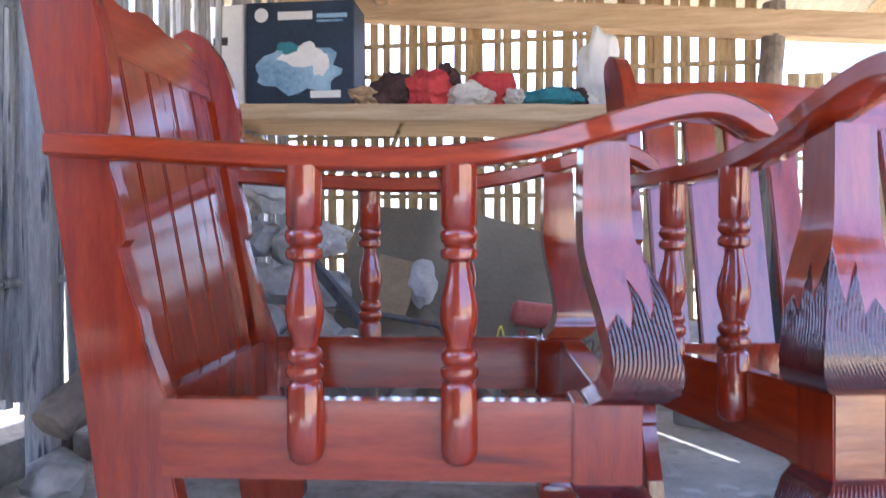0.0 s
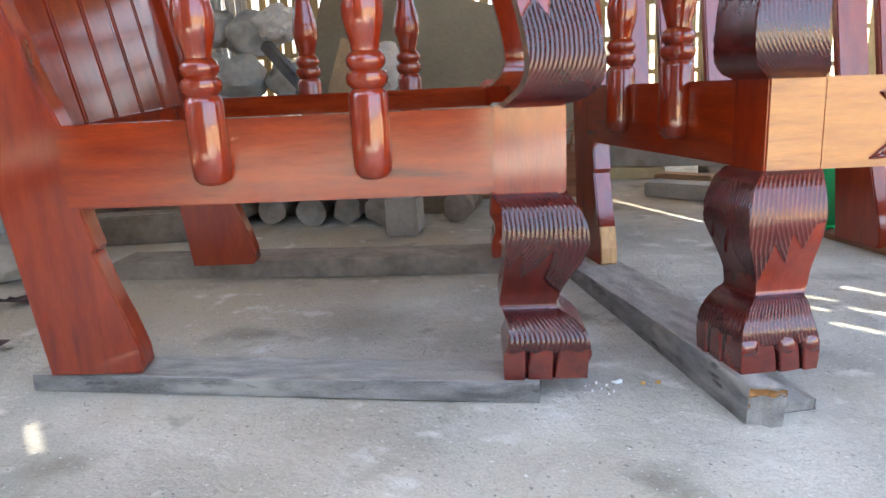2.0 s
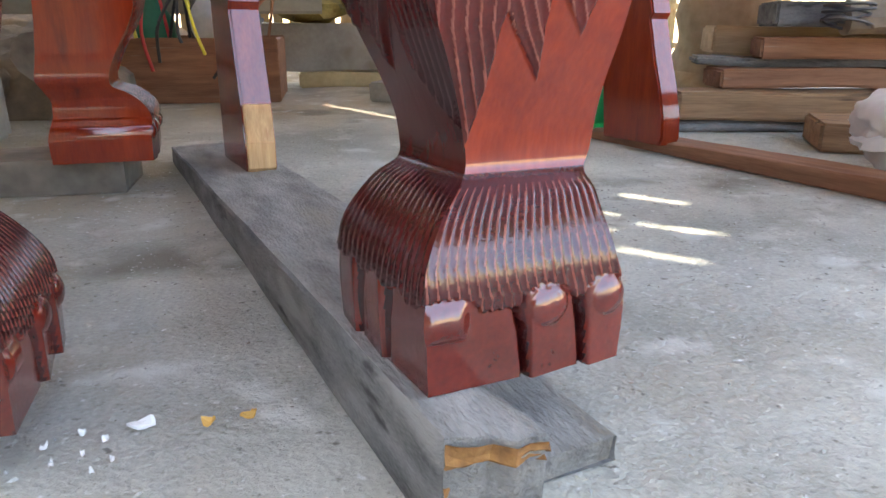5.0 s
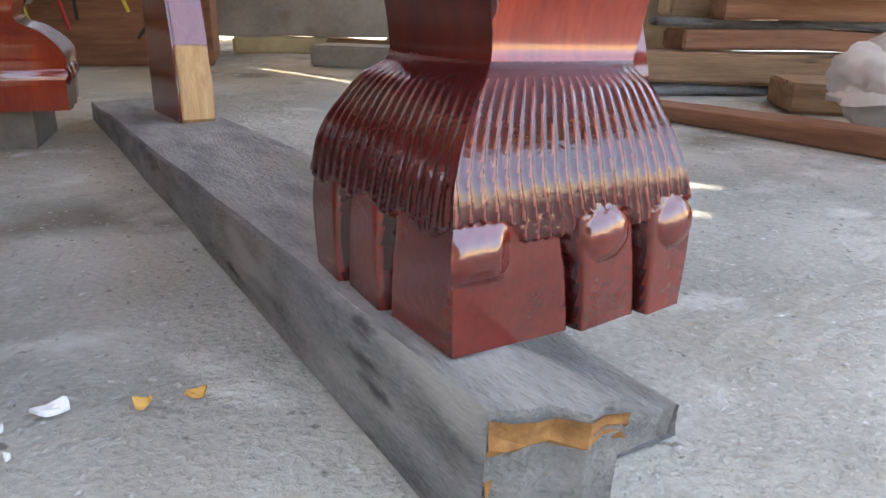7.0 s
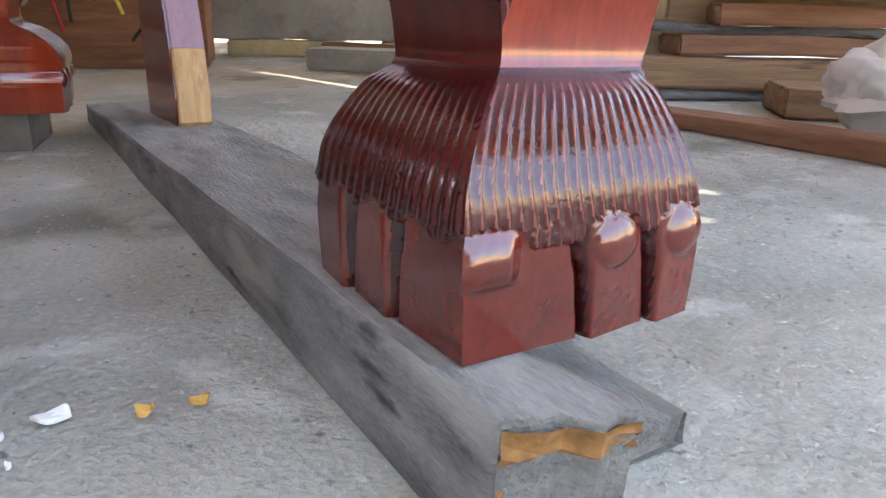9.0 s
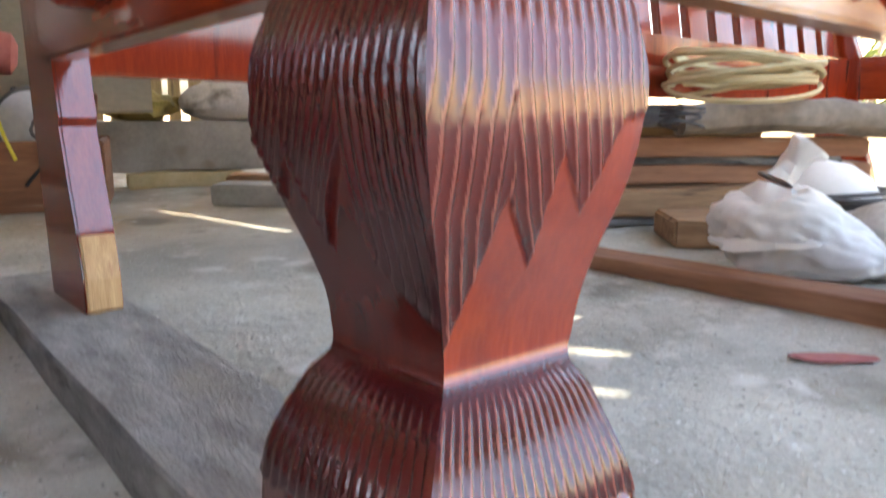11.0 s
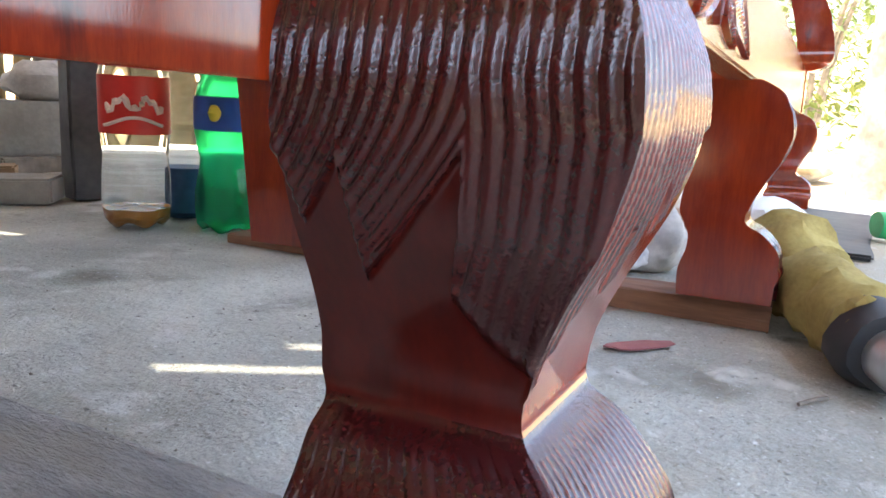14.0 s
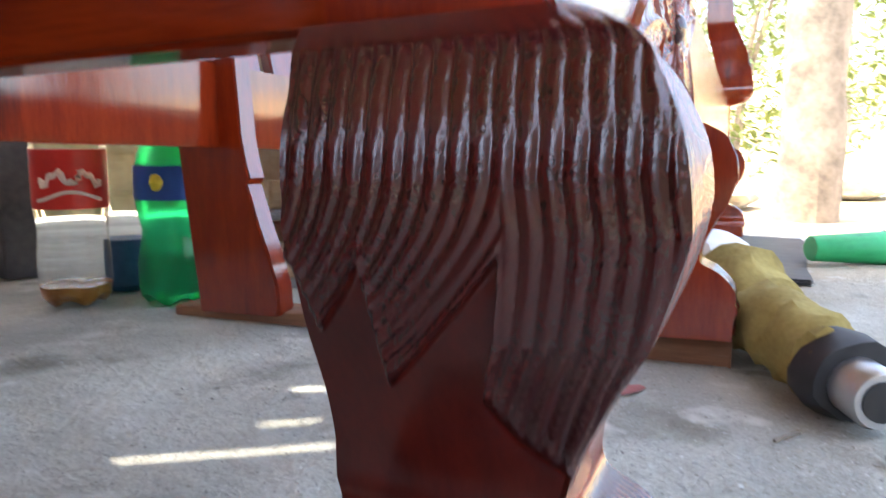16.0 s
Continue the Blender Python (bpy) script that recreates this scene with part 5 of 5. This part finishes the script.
box = carton(-1.21, 2.16, 1.31, 0.50, 0.22, 0.46, 3, BOXNAVY, "dark navy tool carton with a light blue printed picture",
             (("title_bar", 0.30, 0.82, 0.62, 0.90, BOXWHITE), ("small_text_bar", 0.66, 0.83, 0.94, 0.87, BOXBLUE), ("small_text_bar", 0.66, 0.79, 0.90, 0.81, BOXBLUE), ("foot_bar", 0.60, 0.05, 0.88, 0.12, BOXWHITE)))
for nm, cx, cz, rx, rz, mt, sd in (("picture_glow", 0.0, 0.15, 0.20, 0.105, BOXBLUE, 4), ("picture_tool", 0.02, 0.215, 0.11, 0.055, BOXWHITE, 7), ("picture_tool", -0.05, 0.25, 0.05, 0.028, TEAL, 9), ("picture_tool", 0.10, 0.17, 0.04, 0.05, BOXWHITE, 11), ("round_mark", -0.175, 0.40, 0.032, 0.032, BOXWHITE, 13)):
    bm = bmesh.new()
    bmesh.ops.create_circle(bm, cap_ends=True, segments=28, radius=1)
    for v in bm.verts:
        r = 1 + (0.0 if nm == "round_mark" else 0.45 * noise.noise(Vector((v.co.x * 2 + sd, v.co.y * 2, sd))))
        v.co = Vector((cx + v.co.x * rx * r, -0.1135 - 0.0008 * (sd / 4), cz + v.co.y * rz * r))
    part(nm, bm, mt, box)
carton(-1.62, 2.18, 1.315, 0.30, 0.22, 0.46, -4, BOXWHITE, "white carton with dark printed bars", (("text_bar", 0.50, 0.60, 0.74, 0.68, INK), ("text_bar", 0.50, 0.44, 0.66, 0.46, INK), ("text_bar", 0.2, 0.2, 0.7, 0.22, INK)))
for i, (x, y, z, sx, sz, mt, lb) in enumerate(((-0.92, 2.12, 1.29, 0.15, 0.10, CARD, "crumpled brown paper on the shelf"), (-0.80, 2.14, 1.288, 0.20, 0.16, DARKCLOTH, "dark cloth heap on the shelf"), (-0.63, 2.13, 1.283, 0.20, 0.16, RED, "red cloth heap on the shelf"), (-0.55, 2.22, 1.28, 0.12, 0.22, DARKCLOTH, "dark bag on the shelf"),
                                                (-0.45, 2.16, 1.277, 0.22, 0.12, RAG, "grey rag heap on the shelf"), (-0.36, 2.24, 1.274, 0.24, 0.19, RED, "faded red cloth on the shelf"), (-0.24, 2.14, 1.27, 0.10, 0.09, RAG, "pale cup-shaped bundle on the shelf"), (-0.11, 2.15, 1.265, 0.28, 0.09, TEAL, "teal cloth on the shelf"), (0.02, 2.22, 1.26, 0.16, 0.11, DARKCLOTH, "dark bundle on the shelf"))):
    o = tagged(part("folded_cloth", lump((sx, 0.14, sz), i + 90, 4, 0.45, 2.0, True, 0.16), mt, smooth=True), lb, "cloth", "things on the shelf")
    o.location = (x, y, z)
o = tagged(part("hanging_bag", lump((0.19, 0.14, 0.36), 101, 4, 0.35, 1.8, False, 0.1), WHITEBAG, smooth=True), "bright white plastic bag at the shelf's end", "bag")
o.location = (0.13, 2.2, 1.25)


# ---- outdoors ----
def bush(x, y, z, sx, sy, sz, seed, label, count=1500):
    """A loose crown of many small leaves round a few stems."""
    ob = thing("bush", pose(x, y, z), label, "bush", "greenery outside")
    rnd = random.Random(seed)
    for k in range(5):
        a = rnd.uniform(0, 6.28)
        bm = tube(spline([(0.1 * math.cos(a), 0.1 * math.sin(a), 0), (sx * 0.12 * math.cos(a), sy * 0.12 * math.sin(a), sz * 0.4), (sx * 0.3 * math.cos(a), sy * 0.3 * math.sin(a), sz * 0.8)], 4), [0.04, 0.038, 0.035, 0.03, 0.028, 0.025, 0.02, 0.015, 0.01], 6, 0.2, k)
        part("stem", bm, BARK, ob, smooth=True)
    verts, faces = [], []
    for k in range(count):
        a, b = rnd.uniform(0, 6.28), rnd.uniform(-1, 1)
        r = rnd.uniform(0.35, 1.0) ** 0.5
        c = Vector((math.cos(a) * math.sqrt(1 - b * b) * sx / 2, math.sin(a) * math.sqrt(1 - b * b) * sy / 2, b * sz / 2)) * r
        c *= 1 + 0.35 * noise.noise(c * 1.3 + Vector((seed, 0, 0)))
        c.z += sz * 0.52
        q = Euler((rnd.uniform(-1, 1), rnd.uniform(-1, 1), rnd.uniform(0, 6))).to_matrix()
        s = rnd.uniform(0.03, 0.075)
        n = len(verts)
        verts += [tuple(c + q @ Vector(p)) for p in ((-s, 0, 0), (0, -s * 0.4, 0.01), (s, 0, 0), (0, s * 0.4, 0.01))]
        faces.append((n, n + 1, n + 2, n + 3))
    me = bpy.data.meshes.new("crown")
    me.from_pydata(verts, [], faces)
    me.materials.append(LEAFMAT)
    o = new("crown", me)
    o.parent = ob
    return ob


for i, (x, y, sx, sz) in enumerate(((7.5, 2.6, 3.0, 2.4), (11.5, 2.4, 3.4, 2.4), (10.5, 4.6, 4.0, 4.2), (6.0, 4.6, 2.6, 2.2))):
    bush(x, y, yard_z(x, y), sx, sx, sz, i + 3, "loose green bush in the sun outside", 3000)
for i, (x, y, h, r) in enumerate(((3.55, 0.80, 2.6, 0.13), (5.2, 2.3, 2.4, 0.09), (4.6, -1.2, 2.6, 0.10), (1.79, 0.12, 2.2, 0.052))):
    o = tagged(part("yard_post", tube(spline([(x, y, -0.05), (x + 0.06, y + 0.02, h * 0.5), (x + 0.12, y, h)], 6), r, 12, 0.2, i), BARK, smooth=True), "rough pale wooden post standing outside", "post", "posts outside")
for i, (x, y, w, h, mt) in enumerate(((3.9, 1.3, 0.5, 0.14, STONE), (4.5, 0.35, 0.6, 0.12, CEMENT), (5.2, 1.0, 0.7, 0.2, STONE))):
    o = tagged(part("yard_rubble", lump((w, w * 0.7, h), i + 120, 3, 0.3, 1.6, True, 0.1), mt, smooth=True), "pale stones lying in the yard", "stone", "stones in the yard")
    o.location = (x, y, -0.03)
o = tagged(part("green_sheet", lump((0.9, 0.5, 0.08), 131, 3, 0.3, 1.6, True, 0.1), GREENPLASTIC, smooth=True), "green plastic sheet lying in the yard", "sheet")
o.location = (5.0, 1.9, -0.03)
